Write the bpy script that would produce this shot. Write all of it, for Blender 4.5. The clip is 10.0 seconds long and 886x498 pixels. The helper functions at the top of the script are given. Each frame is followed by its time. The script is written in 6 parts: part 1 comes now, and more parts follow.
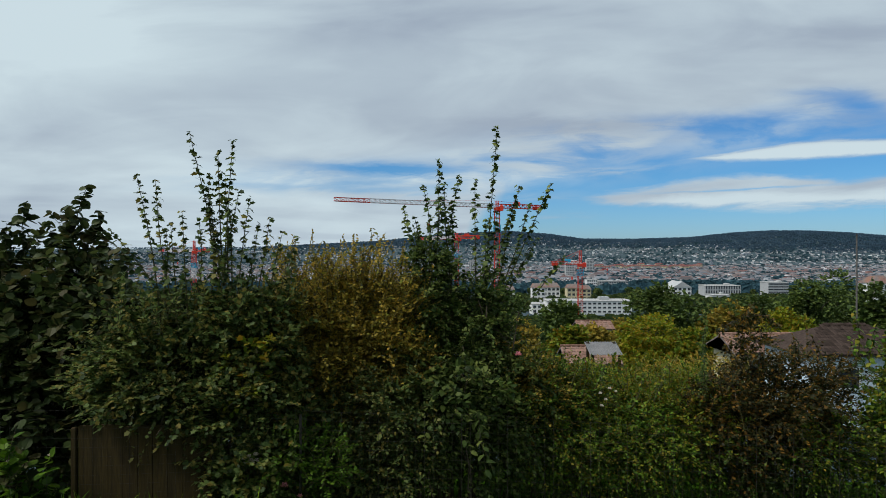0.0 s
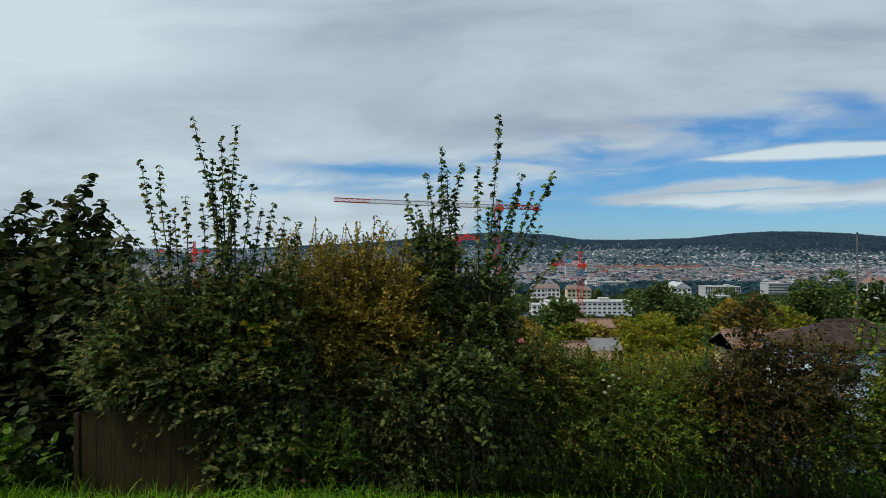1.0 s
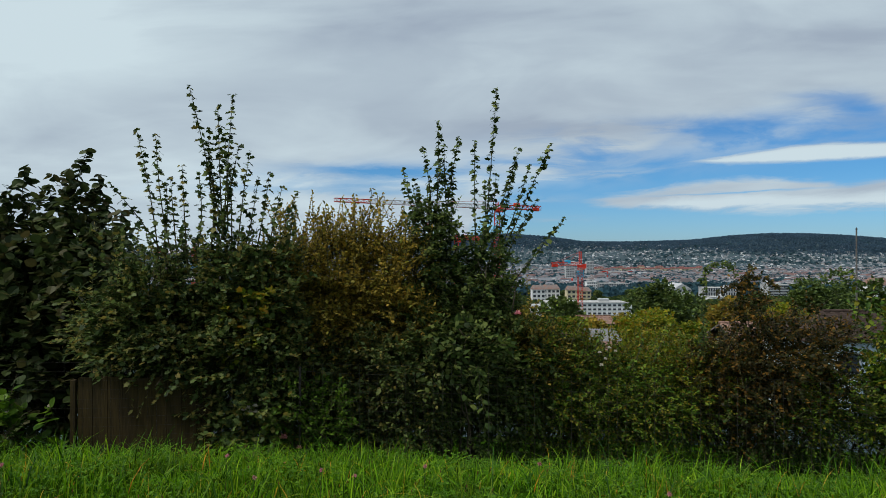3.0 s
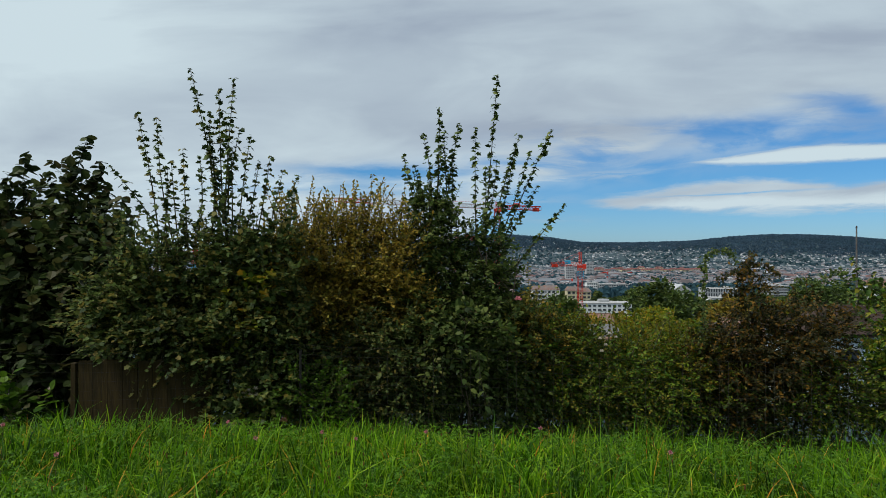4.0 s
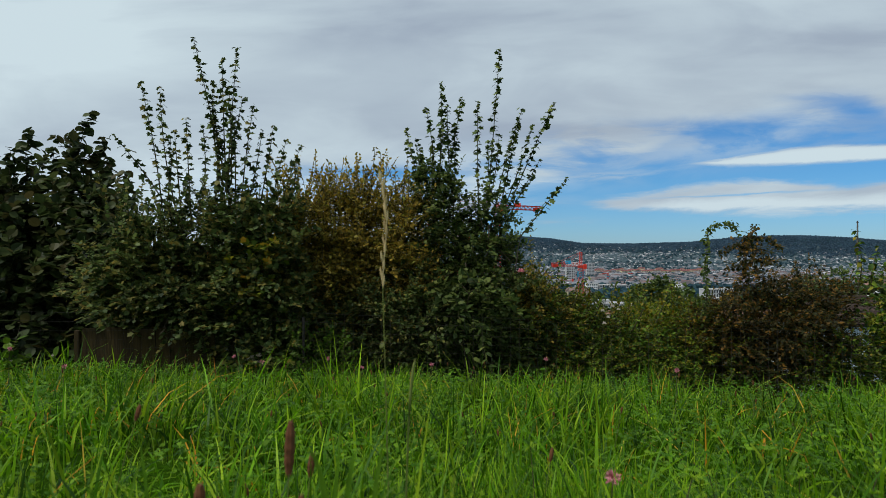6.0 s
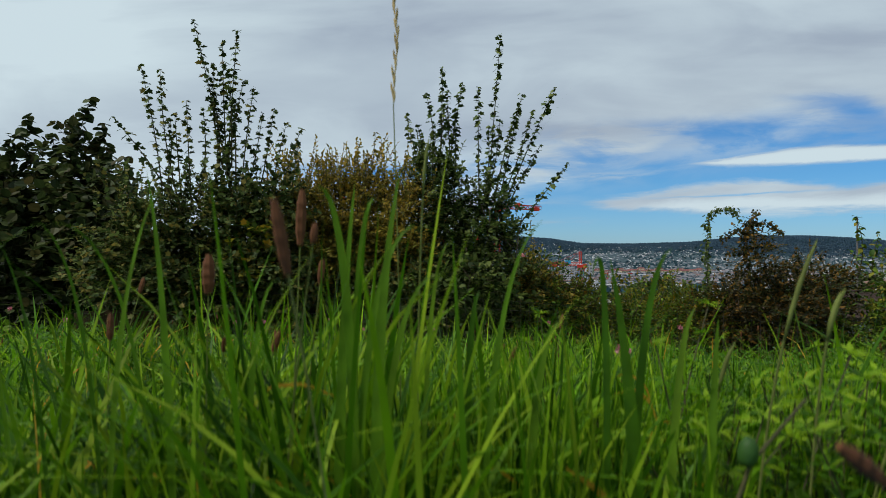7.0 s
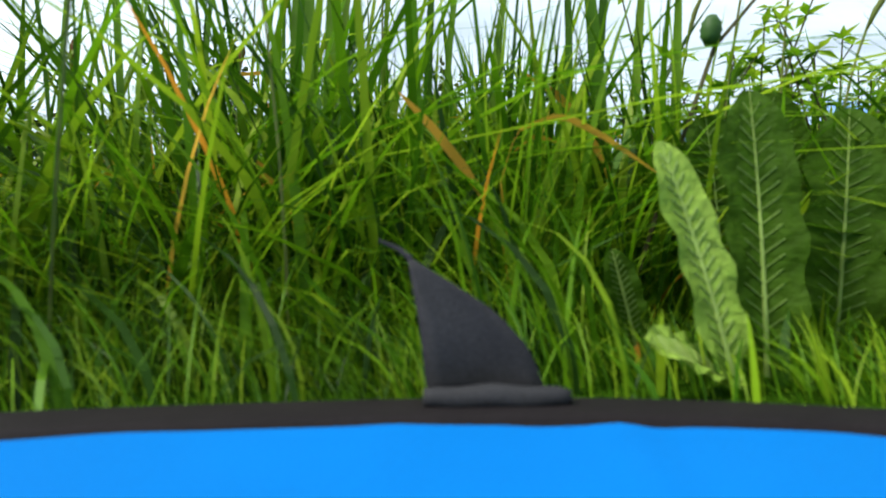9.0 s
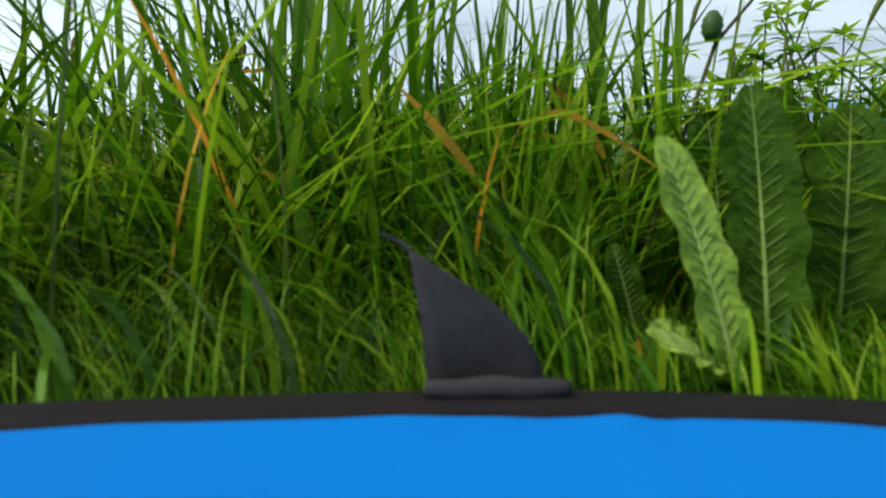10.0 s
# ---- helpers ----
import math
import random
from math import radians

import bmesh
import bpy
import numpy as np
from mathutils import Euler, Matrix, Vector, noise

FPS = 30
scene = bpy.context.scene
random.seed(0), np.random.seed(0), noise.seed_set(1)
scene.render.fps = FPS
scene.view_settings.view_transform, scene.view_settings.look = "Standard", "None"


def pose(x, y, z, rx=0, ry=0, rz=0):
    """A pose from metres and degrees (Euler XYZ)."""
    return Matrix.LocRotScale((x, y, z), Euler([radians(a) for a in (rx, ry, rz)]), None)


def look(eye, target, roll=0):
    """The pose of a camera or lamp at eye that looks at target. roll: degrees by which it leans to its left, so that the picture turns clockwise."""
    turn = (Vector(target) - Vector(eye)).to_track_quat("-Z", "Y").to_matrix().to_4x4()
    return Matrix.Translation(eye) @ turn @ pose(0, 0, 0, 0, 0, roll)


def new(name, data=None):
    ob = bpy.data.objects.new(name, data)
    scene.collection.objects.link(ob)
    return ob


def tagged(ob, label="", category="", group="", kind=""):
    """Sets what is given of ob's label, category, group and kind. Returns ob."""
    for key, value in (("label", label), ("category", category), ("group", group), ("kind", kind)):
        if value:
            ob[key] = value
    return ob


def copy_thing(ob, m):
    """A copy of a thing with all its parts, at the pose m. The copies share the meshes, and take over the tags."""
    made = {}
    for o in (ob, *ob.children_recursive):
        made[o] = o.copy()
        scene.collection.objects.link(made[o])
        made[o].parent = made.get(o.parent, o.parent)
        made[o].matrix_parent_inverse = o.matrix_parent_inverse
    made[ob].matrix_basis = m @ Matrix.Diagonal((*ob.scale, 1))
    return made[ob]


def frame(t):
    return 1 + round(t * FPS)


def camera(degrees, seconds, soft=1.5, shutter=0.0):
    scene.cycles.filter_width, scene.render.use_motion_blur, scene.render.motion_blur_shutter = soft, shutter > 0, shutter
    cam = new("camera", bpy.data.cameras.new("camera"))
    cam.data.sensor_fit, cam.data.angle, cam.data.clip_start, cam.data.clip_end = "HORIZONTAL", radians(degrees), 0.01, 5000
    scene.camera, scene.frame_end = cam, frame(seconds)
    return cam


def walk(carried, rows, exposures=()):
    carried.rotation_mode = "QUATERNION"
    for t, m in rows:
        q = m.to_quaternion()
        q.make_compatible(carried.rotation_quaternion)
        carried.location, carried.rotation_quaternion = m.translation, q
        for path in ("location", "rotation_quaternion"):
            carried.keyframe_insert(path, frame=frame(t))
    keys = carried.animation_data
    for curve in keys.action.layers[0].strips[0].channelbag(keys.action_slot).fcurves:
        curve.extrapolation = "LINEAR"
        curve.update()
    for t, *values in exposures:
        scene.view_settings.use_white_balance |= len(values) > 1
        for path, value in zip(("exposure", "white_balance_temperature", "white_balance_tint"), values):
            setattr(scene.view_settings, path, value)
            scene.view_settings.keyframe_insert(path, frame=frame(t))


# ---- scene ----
cam = camera(70.0, 10.0, 0.55, 0.5)
# the lens is set for the hedge, so that blades close to it go soft
cam.data.dof.use_dof, cam.data.dof.focus_distance, cam.data.dof.aperture_fstop = True, 4.5, 14.0

# seconds, x, y, z, pitch, roll, yaw: a slow level descent onto the landing pad
PATH = [
    (0.0, 0.000, 0.000, 1.620, 0.00, 0.0, 0.0),
    (0.5, -0.027, 0.006, 1.529, 0.04, 0.0, 0.0),
    (1.0, -0.038, 0.002, 1.443, 0.10, 0.0, 0.0),
    (1.5, -0.013, -0.002, 1.349, 0.13, 0.0, 0.0),
    (2.0, 0.002, -0.004, 1.250, 0.16, 0.0, 0.0),
    (2.5, 0.006, -0.006, 1.160, 0.20, 0.0, 0.0),
    (4.0, 0.000, -0.010, 0.880, 0.30, -0.1, 0.0),
    (4.5, -0.019, -0.015, 0.788, 0.33, -0.1, 0.0),
    (5.0, -0.027, -0.021, 0.705, 0.36, -0.1, 0.0),
    (5.5, -0.023, -0.017, 0.611, 0.39, -0.1, 0.05),
    (7.0, -0.040, 0.002, 0.320, 0.41, -0.1, 0.0),
    (7.5, -0.029, 0.015, 0.232, 0.40, -0.1, 0.0),
    (8.0, -0.019, 0.019, 0.163, 0.35, -0.1, 0.1),
    (8.2, -0.017, 0.019, 0.134, 0.4, -0.1, 0.1),
    (8.4, -0.020, 0.020, 0.104, 0.5, 0.0, 0.2),
    (8.6, -0.015, 0.020, 0.074, 0.8, 0.2, 0.2),
    (8.8, -0.011, 0.020, 0.0495, 1.3, 0.3, 0.3),
    (9.0, -0.008, 0.020, 0.0462, 1.2, 0.3, 0.3),
    (9.5, -0.008, 0.020, 0.0448, 1.2, 0.3, 0.3),
    (10.0, -0.008, 0.020, 0.0437, 1.2, 0.3, 0.4),
]
EXPOSURES = [(0.0, 0.05), (7.0, 0.06), (8.0, 0.26), (8.6, 0.80), (9.0, 1.12), (9.5, 0.83), (10.0, 0.69)]
walk(cam, [(t, pose(x, y, z, 90 + p, r, w)) for t, x, y, z, p, r, w in PATH], EXPOSURES)

# ---------------------------------------------------------------- sky and sun
SUN_ELEV, SUN_AZ = 55.0, -114.0


def make_sky():
    world = bpy.data.worlds.new("sky")
    scene.world = world
    world.use_nodes = True
    nt = world.node_tree
    nt.nodes.clear()
    N, L = nt.nodes.new, nt.links.new

    def val(sock, v):
        if isinstance(v, (int, float)):
            sock.default_value = v
        else:
            L(v, sock)

    def m(op, a, b=0.0, clamp=False):
        n = N("ShaderNodeMath")
        n.operation, n.use_clamp = op, clamp
        val(n.inputs[0], a)
        val(n.inputs[1], b)
        return n.outputs[0]

    def mix(f, a, b):
        n = N("ShaderNodeMix")
        n.data_type = "RGBA"
        val(n.inputs[0], f)
        for s, c in ((n.inputs[6], a), (n.inputs[7], b)):
            if isinstance(c, tuple):
                s.default_value = (*c, 1)
            else:
                L(c, s)
        return n.outputs[2]

    def noise_at(vec, scale, detail, rough, dist=0.0):
        n = N("ShaderNodeTexNoise")
        L(vec, n.inputs["Vector"])
        for k, v in (("Scale", scale), ("Detail", detail), ("Roughness", rough), ("Distortion", dist)):
            n.inputs[k].default_value = v
        return n.outputs[0]

    def vec(x, y, z):
        n = N("ShaderNodeCombineXYZ")
        for i, v in enumerate((x, y, z)):
            val(n.inputs[i], v)
        return n.outputs[0]

    tc = N("ShaderNodeTexCoord")
    sep = N("ShaderNodeSeparateXYZ")
    L(tc.outputs["Generated"], sep.inputs[0])
    X, Y, Z = sep.outputs
    up = m("MAXIMUM", Z, 0.0)
    deck = m("ADD", up, 0.10)
    flat = vec(m("DIVIDE", X, deck), m("DIVIDE", Y, deck), 0.0)
    ahead = m("MAXIMUM", Y, 0.08)
    u, v0 = m("DIVIDE", X, ahead), m("DIVIDE", Z, ahead)
    # soft billows, wisps drawn out along the horizon, and fine ragged edges
    lean = m("SUBTRACT", v0, m("MULTIPLY", u, 0.05))
    big = noise_at(flat, 0.55, 5, 0.5, 0.5)
    soft = noise_at(vec(m("MULTIPLY", u, 1.7), m("MULTIPLY", lean, 6.5), 3.0), 1.5, 6, 0.5, 0.6)
    wisp = noise_at(vec(m("MULTIPLY", u, 3.4), m("MULTIPLY", lean, 17.0), 7.0), 1.7, 8, 0.6, 0.9)
    fine = noise_at(vec(m("MULTIPLY", u, 4.0), m("MULTIPLY", lean, 26.0), 0.0), 3.0, 9, 0.66, 0.8)
    v = m("ADD", v0, m("ADD", m("MULTIPLY", m("SUBTRACT", wisp, 0.5), 0.028), m("MULTIPLY", m("SUBTRACT", fine, 0.5), 0.016)))
    calm_v = m("ADD", v0, m("MULTIPLY", m("SUBTRACT", fine, 0.5), 0.010))

    def line(points):
        """Height over the horizon along the bearing u, straight from point to point."""
        n = N("ShaderNodeValToRGB")
        L(m("MULTIPLY", m("ADD", u, 0.8), 0.625, True), n.inputs[0])
        e = n.color_ramp.elements
        while len(e) < len(points):
            e.new(0.5)
        for i, (pu, pv) in enumerate(points):
            g = (pv + 0.3) / 0.6
            e[i].position, e[i].color = (pu + 0.8) * 0.625, (g, g, g, 1)
        return m("SUBTRACT", m("MULTIPLY", n.outputs[0], 0.6), 0.3)

    def step(x, lo, hi):
        n = N("ShaderNodeMapRange")
        n.interpolation_type = "SMOOTHSTEP"
        L(x, n.inputs[0])
        for i, y in enumerate((lo, hi, 0.0, 1.0)):
            n.inputs[i + 1].default_value = y
        return n.outputs[0]

    def bell(u0, w0, su, sv, slope, amp, vv=None):
        du = m("SUBTRACT", u, u0)
        dv = m("SUBTRACT", m("SUBTRACT", v if vv is None else vv, w0), m("MULTIPLY", du, slope))
        a, b = m("DIVIDE", du, su), m("DIVIDE", dv, sv)
        d = m("ADD", m("MULTIPLY", a, a), m("MULTIPLY", b, b))
        return m("MULTIPLY", m("POWER", 2.71828, m("MULTIPLY", d, -1.0)), amp)

    def total(*bells):
        s = bells[0]
        for b in bells[1:]:
            s = m("ADD", s, b)
        return s

    # the cloud deck and its lower edge
    deck = step(m("SUBTRACT", v, line([(-0.8, -0.3), (-0.02, -0.25), (0.04, 0.02), (0.10, 0.085), (0.2, 0.118), (0.3, 0.136), (0.36, 0.162), (0.42, 0.184), (0.5, 0.193), (0.6, 0.197), (0.8, 0.2)])), -0.012, 0.030)
    gaps = total(bell(-0.09, 0.127, 0.14, 0.010, -0.03, 1.1), bell(-0.13, 0.096, 0.11, 0.006, 0.0, 0.55), bell(0.28, 0.152, 0.12, 0.008, 0.04, 0.55), bell(0.10, 0.140, 0.06, 0.006, 0.0, 0.5),
                 bell(0.66, 0.226, 0.055, 0.014, -0.05, 0.9), bell(0.60, 0.245, 0.06, 0.006, 0.0, 0.4), bell(0.43, 0.200, 0.09, 0.014, 0.1, 0.45), bell(-0.30, 0.10, 0.1, 0.005, 0.0, 0.3))
    deck = m("SUBTRACT", deck, gaps, True)
    # the deck thins and breaks towards its edge
    thin = total(bell(0.46, 0.196, 0.26, 0.020, 0.06, 0.85, v0), bell(0.24, 0.150, 0.20, 0.022, 0.10, 0.80, v0), bell(0.64, 0.232, 0.08, 0.02, 0.0, 0.5, v0), bell(-0.05, 0.112, 0.28, 0.026, 0.0, 0.55, v0))
    puff = noise_at(vec(m("MULTIPLY", u, 3.0), m("MULTIPLY", lean, 9.5), 5.0), 2.2, 7, 0.55, 0.5)
    torn = step(m("ADD", m("MULTIPLY", puff, 0.75), m("MULTIPLY", fine, 0.25)), 0.42, 0.60)
    deck = m("MULTIPLY", deck, m("SUBTRACT", 1.0, m("MULTIPLY", thin, torn), True))
    veil = m("MULTIPLY", total(bell(0.48, 0.185, 0.24, 0.020, 0.06, 0.70, v0), bell(0.24, 0.135, 0.22, 0.026, 0.10, 0.55, v0)), step(puff, 0.66, 0.38))
    # a long smooth lens of cloud, and a broad bank under it with a grey upper side
    lens_top, lens_low = line([(0.36, 0.139), (0.45, 0.153), (0.55, 0.168), (0.61, 0.173), (0.8, 0.176)]), line([(0.36, 0.141), (0.45, 0.138), (0.55, 0.140), (0.62, 0.144), (0.8, 0.154)])
    lens = m("MULTIPLY", step(m("SUBTRACT", lens_top, calm_v), -0.003, 0.005), step(m("SUBTRACT", calm_v, lens_low), -0.003, 0.006))
    bank_top, bank_low = line([(0.19, 0.078), (0.30, 0.094), (0.40, 0.108), (0.47, 0.116), (0.55, 0.114), (0.64, 0.110), (0.8, 0.122)]), line([(0.19, 0.084), (0.30, 0.068), (0.38, 0.062), (0.55, 0.063), (0.8, 0.073)])
    bank = m("MULTIPLY", step(m("SUBTRACT", bank_top, v), -0.006, 0.010), step(m("SUBTRACT", v, bank_low), -0.005, 0.010))
    bank = m("SUBTRACT", bank, bell(0.47, 0.0945, 0.12, 0.0016, 0.045, 0.75, calm_v), True)
    shred = total(bell(0.13, 0.116, 0.09, 0.008, 0.05, 0.8), bell(0.18, 0.055, 0.05, 0.004, 0.0, 0.35), bell(0.12, 0.085, 0.1, 0.008, 0.0, 0.35), bell(0.33, 0.168, 0.16, 0.012, 0.06, 0.45), bell(0.27, 0.128, 0.10, 0.007, 0.05, 0.5))
    shred = m("MULTIPLY", shred, step(fine, 0.25, 0.6))
    cover = m("MAXIMUM", m("MAXIMUM", m("MAXIMUM", deck, veil), lens), m("MAXIMUM", bank, shred))
    behind = m("SUBTRACT", 1.0, step(Y, -0.05, 0.12))
    cover = m("MAXIMUM", cover, behind)

    sky = N("ShaderNodeTexSky")
    sky.sky_type, sky.sun_disc = "NISHITA", False
    sky.sun_elevation, sky.sun_rotation = radians(SUN_ELEV), radians(SUN_AZ)
    sky.air_density, sky.dust_density, sky.ozone_density = 1.0, 0.3, 3.0
    dim = N("ShaderNodeMix")
    dim.data_type, dim.blend_type = "RGBA", "MULTIPLY"
    dim.inputs[0].default_value = 1.0
    L(sky.outputs[0], dim.inputs[6])
    L(mix(m("MULTIPLY", up, 9.0, True), (0.045, 0.071, 0.108), (0.033, 0.068, 0.100)), dim.inputs[7])

    front = m("GREATER_THAN", Y, 0.0)
    billow = m("ADD", m("MULTIPLY", step(big, 0.34, 0.66), 0.35), m("MULTIPLY", step(soft, 0.30, 0.70), 0.50))
    billow = m("ADD", billow, m("MULTIPLY", m("SUBTRACT", wisp, 0.5), 0.22))
    glow = total(bell(-0.66, 0.32, 0.40, 0.16, 0.0, 0.75, v0), bell(-0.25, 0.07, 0.30, 0.05, 0.0, 0.30, v0), bell(0.52, 0.215, 0.22, 0.03, 0.05, 0.25, v0), bell(0.0, 0.105, 0.3, 0.012, 0.0, 0.3))
    dusk = total(bell(-0.05, 0.37, 0.35, 0.05, 0.0, 0.40, v0), bell(-0.45, 0.20, 0.3, 0.04, 0.0, 0.28, v0), bell(0.2, 0.195, 0.16, 0.016, 0.03, 0.4), bell(0.55, 0.33, 0.2, 0.04, 0.0, 0.25, v0))
    lit = m("ADD", m("SUBTRACT", billow, m("MULTIPLY", dusk, front)), m("MULTIPLY", glow, front), True)
    lit = m("MAXIMUM", lit, m("MULTIPLY", lens, m("SUBTRACT", 1.0, m("MULTIPLY", step(m("SUBTRACT", lens_top, v0), 0.008, 0.0), 0.35))))
    under = step(m("SUBTRACT", bank_top, v), 0.006, 0.034)
    lit = m("MAXIMUM", lit, m("MULTIPLY", bank, m("ADD", m("MULTIPLY", under, 0.85), 0.1)))
    cloud = mix(lit, (0.330, 0.400, 0.490), (0.575, 0.690, 0.745))
    out = mix(cover, dim.outputs[2], cloud)
    bg = N("ShaderNodeBackground")
    L(out, bg.inputs[0])
    bg.inputs[1].default_value = 1.0
    w = N("ShaderNodeOutputWorld")
    L(bg.outputs[0], w.inputs[0])


make_sky()
sun = new("sun", bpy.data.lights.new("sun", "SUN"))
sun.data.energy, sun.data.angle, sun.data.color = 3.0, radians(15), (1.0, 0.96, 0.9)
_a, _e = radians(SUN_AZ), radians(SUN_ELEV)
sun.matrix_world = look(Vector((math.sin(_a) * math.cos(_e), math.cos(_a) * math.cos(_e), math.sin(_e))) * 40, (0, 0, 0))

# ---------------------------------------------------------------- materials


def mat(name, stops, rough=0.6, scale=3.0, by="noise", fine=30.0, bump=0.0, metal=0.0, see=0.0, spread=0.35, spec=0.25, stretch=(1, 1, 1)):
    """A surface: colour stops picked by noise, by island or by object, with fine grain, bump, and light let through leaves."""
    ma = bpy.data.materials.new(name)
    ma.use_nodes = True
    nt = ma.node_tree
    N, L = nt.nodes.new, nt.links.new
    bsdf = nt.nodes["Principled BSDF"]
    bsdf.inputs["Roughness"].default_value = rough
    bsdf.inputs["Metallic"].default_value = metal
    bsdf.inputs["Specular IOR Level"].default_value = spec
    tc, mp = N("ShaderNodeTexCoord"), N("ShaderNodeMapping")
    L(tc.outputs["Object"], mp.inputs[0])
    mp.inputs["Scale"].default_value = stretch
    n1, n2 = N("ShaderNodeTexNoise"), N("ShaderNodeTexNoise")
    for n, s in ((n1, scale), (n2, fine)):
        L(mp.outputs[0], n.inputs["Vector"])
        n.inputs["Scale"].default_value, n.inputs["Detail"].default_value = s, 5
    ramp = N("ShaderNodeValToRGB")
    els = ramp.color_ramp.elements
    while len(els) < len(stops):
        els.new(0.5)
    for i, c in enumerate(stops):
        els[i].position = (0.28 + 0.44 * i / max(1, len(stops) - 1)) if by == "noise" else i / max(1, len(stops) - 1)
        els[i].color = (*c, 1)
    if by == "island":
        g = N("ShaderNodeNewGeometry")
        pick = g.outputs["Random Per Island"]
    elif by == "object":
        g = N("ShaderNodeObjectInfo")
        pick = g.outputs["Random"]
    else:
        pick = n1.outputs[0]
    L(pick, ramp.inputs[0])
    # grain over the picked colour
    mx = N("ShaderNodeMix")
    mx.data_type, mx.blend_type = "RGBA", "MULTIPLY"
    mx.inputs[0].default_value = 1.0
    mr = N("ShaderNodeMapRange")
    for i, x in enumerate((0.3, 0.7, 1 - spread, 1 + spread)):
        mr.inputs[i + 1].default_value = x
    L((n1 if by != "noise" else n2).outputs[0], mr.inputs[0])
    L(ramp.outputs[0], mx.inputs[6])
    L(mr.outputs[0], mx.inputs[7])
    L(mx.outputs[2], bsdf.inputs["Base Color"])
    if bump:
        b = N("ShaderNodeBump")
        b.inputs["Strength"].default_value, b.inputs["Distance"].default_value = bump, 0.02
        L(n2.outputs[0], b.inputs["Height"])
        L(b.outputs[0], bsdf.inputs["Normal"])
    if see:
        tr, ms = N("ShaderNodeBsdfTranslucent"), N("ShaderNodeMixShader")
        L(mx.outputs[2], tr.inputs[0])
        ms.inputs[0].default_value = see
        L(bsdf.outputs[0], ms.inputs[1])
        L(tr.outputs[0], ms.inputs[2])
        L(ms.outputs[0], nt.nodes["Material Output"].inputs[0])
    return ma


LEAF = dict(by="island", scale=0.9, fine=60.0, rough=0.55, see=0.42, spread=0.3, spec=0.18)
PALETTE = {
    "hazel": [(0.015, 0.027, 0.008), (0.031, 0.050, 0.014), (0.066, 0.090, 0.025), (0.060, 0.052, 0.018)],
    "maple": [(0.021, 0.040, 0.011), (0.056, 0.091, 0.023), (0.115, 0.158, 0.041), (0.210, 0.165, 0.036)],
    "hornbeam": [(0.110, 0.105, 0.022), (0.250, 0.190, 0.028), (0.390, 0.252, 0.034), (0.235, 0.252, 0.038)],
    "cherry": [(0.024, 0.046, 0.012), (0.068, 0.110, 0.024), (0.170, 0.205, 0.046)],
    "rose": [(0.019, 0.052, 0.005), (0.060, 0.126, 0.010), (0.145, 0.225, 0.018), (0.24, 0.18, 0.018)],
    "spindle": [(0.05, 0.09, 0.008), (0.11, 0.16, 0.012), (0.21, 0.22, 0.015), (0.24, 0.13, 0.012)],
    "elder": [(0.03, 0.075, 0.006), (0.06, 0.125, 0.008), (0.11, 0.19, 0.015)],
    "copper": [(0.014, 0.017, 0.006), (0.034, 0.032, 0.010), (0.042, 0.058, 0.012), (0.13, 0.072, 0.014), (0.23, 0.120, 0.016)],
}
M_HAZEL, M_MAPLE, M_RUST, M_DARK, M_GREEN, M_SPINDLE, M_ELDER, M_BROWN = [mat(k + "_leaf", v, **LEAF) for k, v in PALETTE.items()]
SINGLE = {k.name: mat("single_" + k.name, v, **{**LEAF, "by": "object", "see": 0.2}) for k, v in zip((M_HAZEL, M_MAPLE, M_RUST, M_DARK, M_GREEN, M_SPINDLE, M_ELDER, M_BROWN), PALETTE.values())}
M_LIME = mat("yellowing_leaf", [(0.08, 0.13, 0.012), (0.17, 0.22, 0.015), (0.27, 0.26, 0.014), (0.29, 0.17, 0.012)], **LEAF)
M_TREE = mat("tree_leaf", [(0.038, 0.070, 0.016), (0.070, 0.112, 0.020), (0.115, 0.155, 0.026)], by="island", scale=0.2, rough=0.6, see=0.2, spread=0.3)
# valley trees: green shifted to blue, haze painted into the base colour
M_WOODS_HAZE = mat("hazy_far_foliage", [(0.036, 0.082, 0.108), (0.044, 0.096, 0.118), (0.054, 0.110, 0.124)], by="island", scale=0.01, rough=0.8, see=0.45, spec=0.05, spread=0.3)
M_GARDEN = mat("garden_foliage", [(0.030, 0.052, 0.020), (0.044, 0.074, 0.026), (0.066, 0.098, 0.030), (0.105, 0.115, 0.030)], by="island", scale=0.05, rough=0.8, spec=0.06, see=0.45, spread=0.3)
M_BARK = mat("bark", [(0.06, 0.045, 0.03), (0.11, 0.085, 0.06)], rough=0.9, scale=12, bump=0.5)
M_STEM = mat("green_stem", [(0.045, 0.045, 0.018), (0.07, 0.065, 0.022)], rough=0.7, scale=20)
M_GRASS = mat("grass", [(0.015, 0.052, 0.002), (0.054, 0.156, 0.003), (0.130, 0.285, 0.005), (0.262, 0.385, 0.016)], by="island", scale=2.6, rough=0.50, spec=0.17, see=0.5, spread=0.65)
M_STRAW = mat("dry_grass", [(0.55, 0.20, 0.015), (0.75, 0.36, 0.03), (0.68, 0.50, 0.07)], by="island", scale=8, rough=0.6, see=0.55)
M_STALK = mat("plantain_stem", [(0.14, 0.19, 0.035), (0.20, 0.22, 0.06)], rough=0.7, scale=20, see=0.4)
M_SEED = mat("seed_head", [(0.055, 0.022, 0.009), (0.140, 0.052, 0.016)], by="island", rough=0.8, scale=60)
M_PALE = mat("pale_seed", [(0.40, 0.29, 0.12), (0.54, 0.42, 0.20)], by="island", rough=0.8, scale=60)
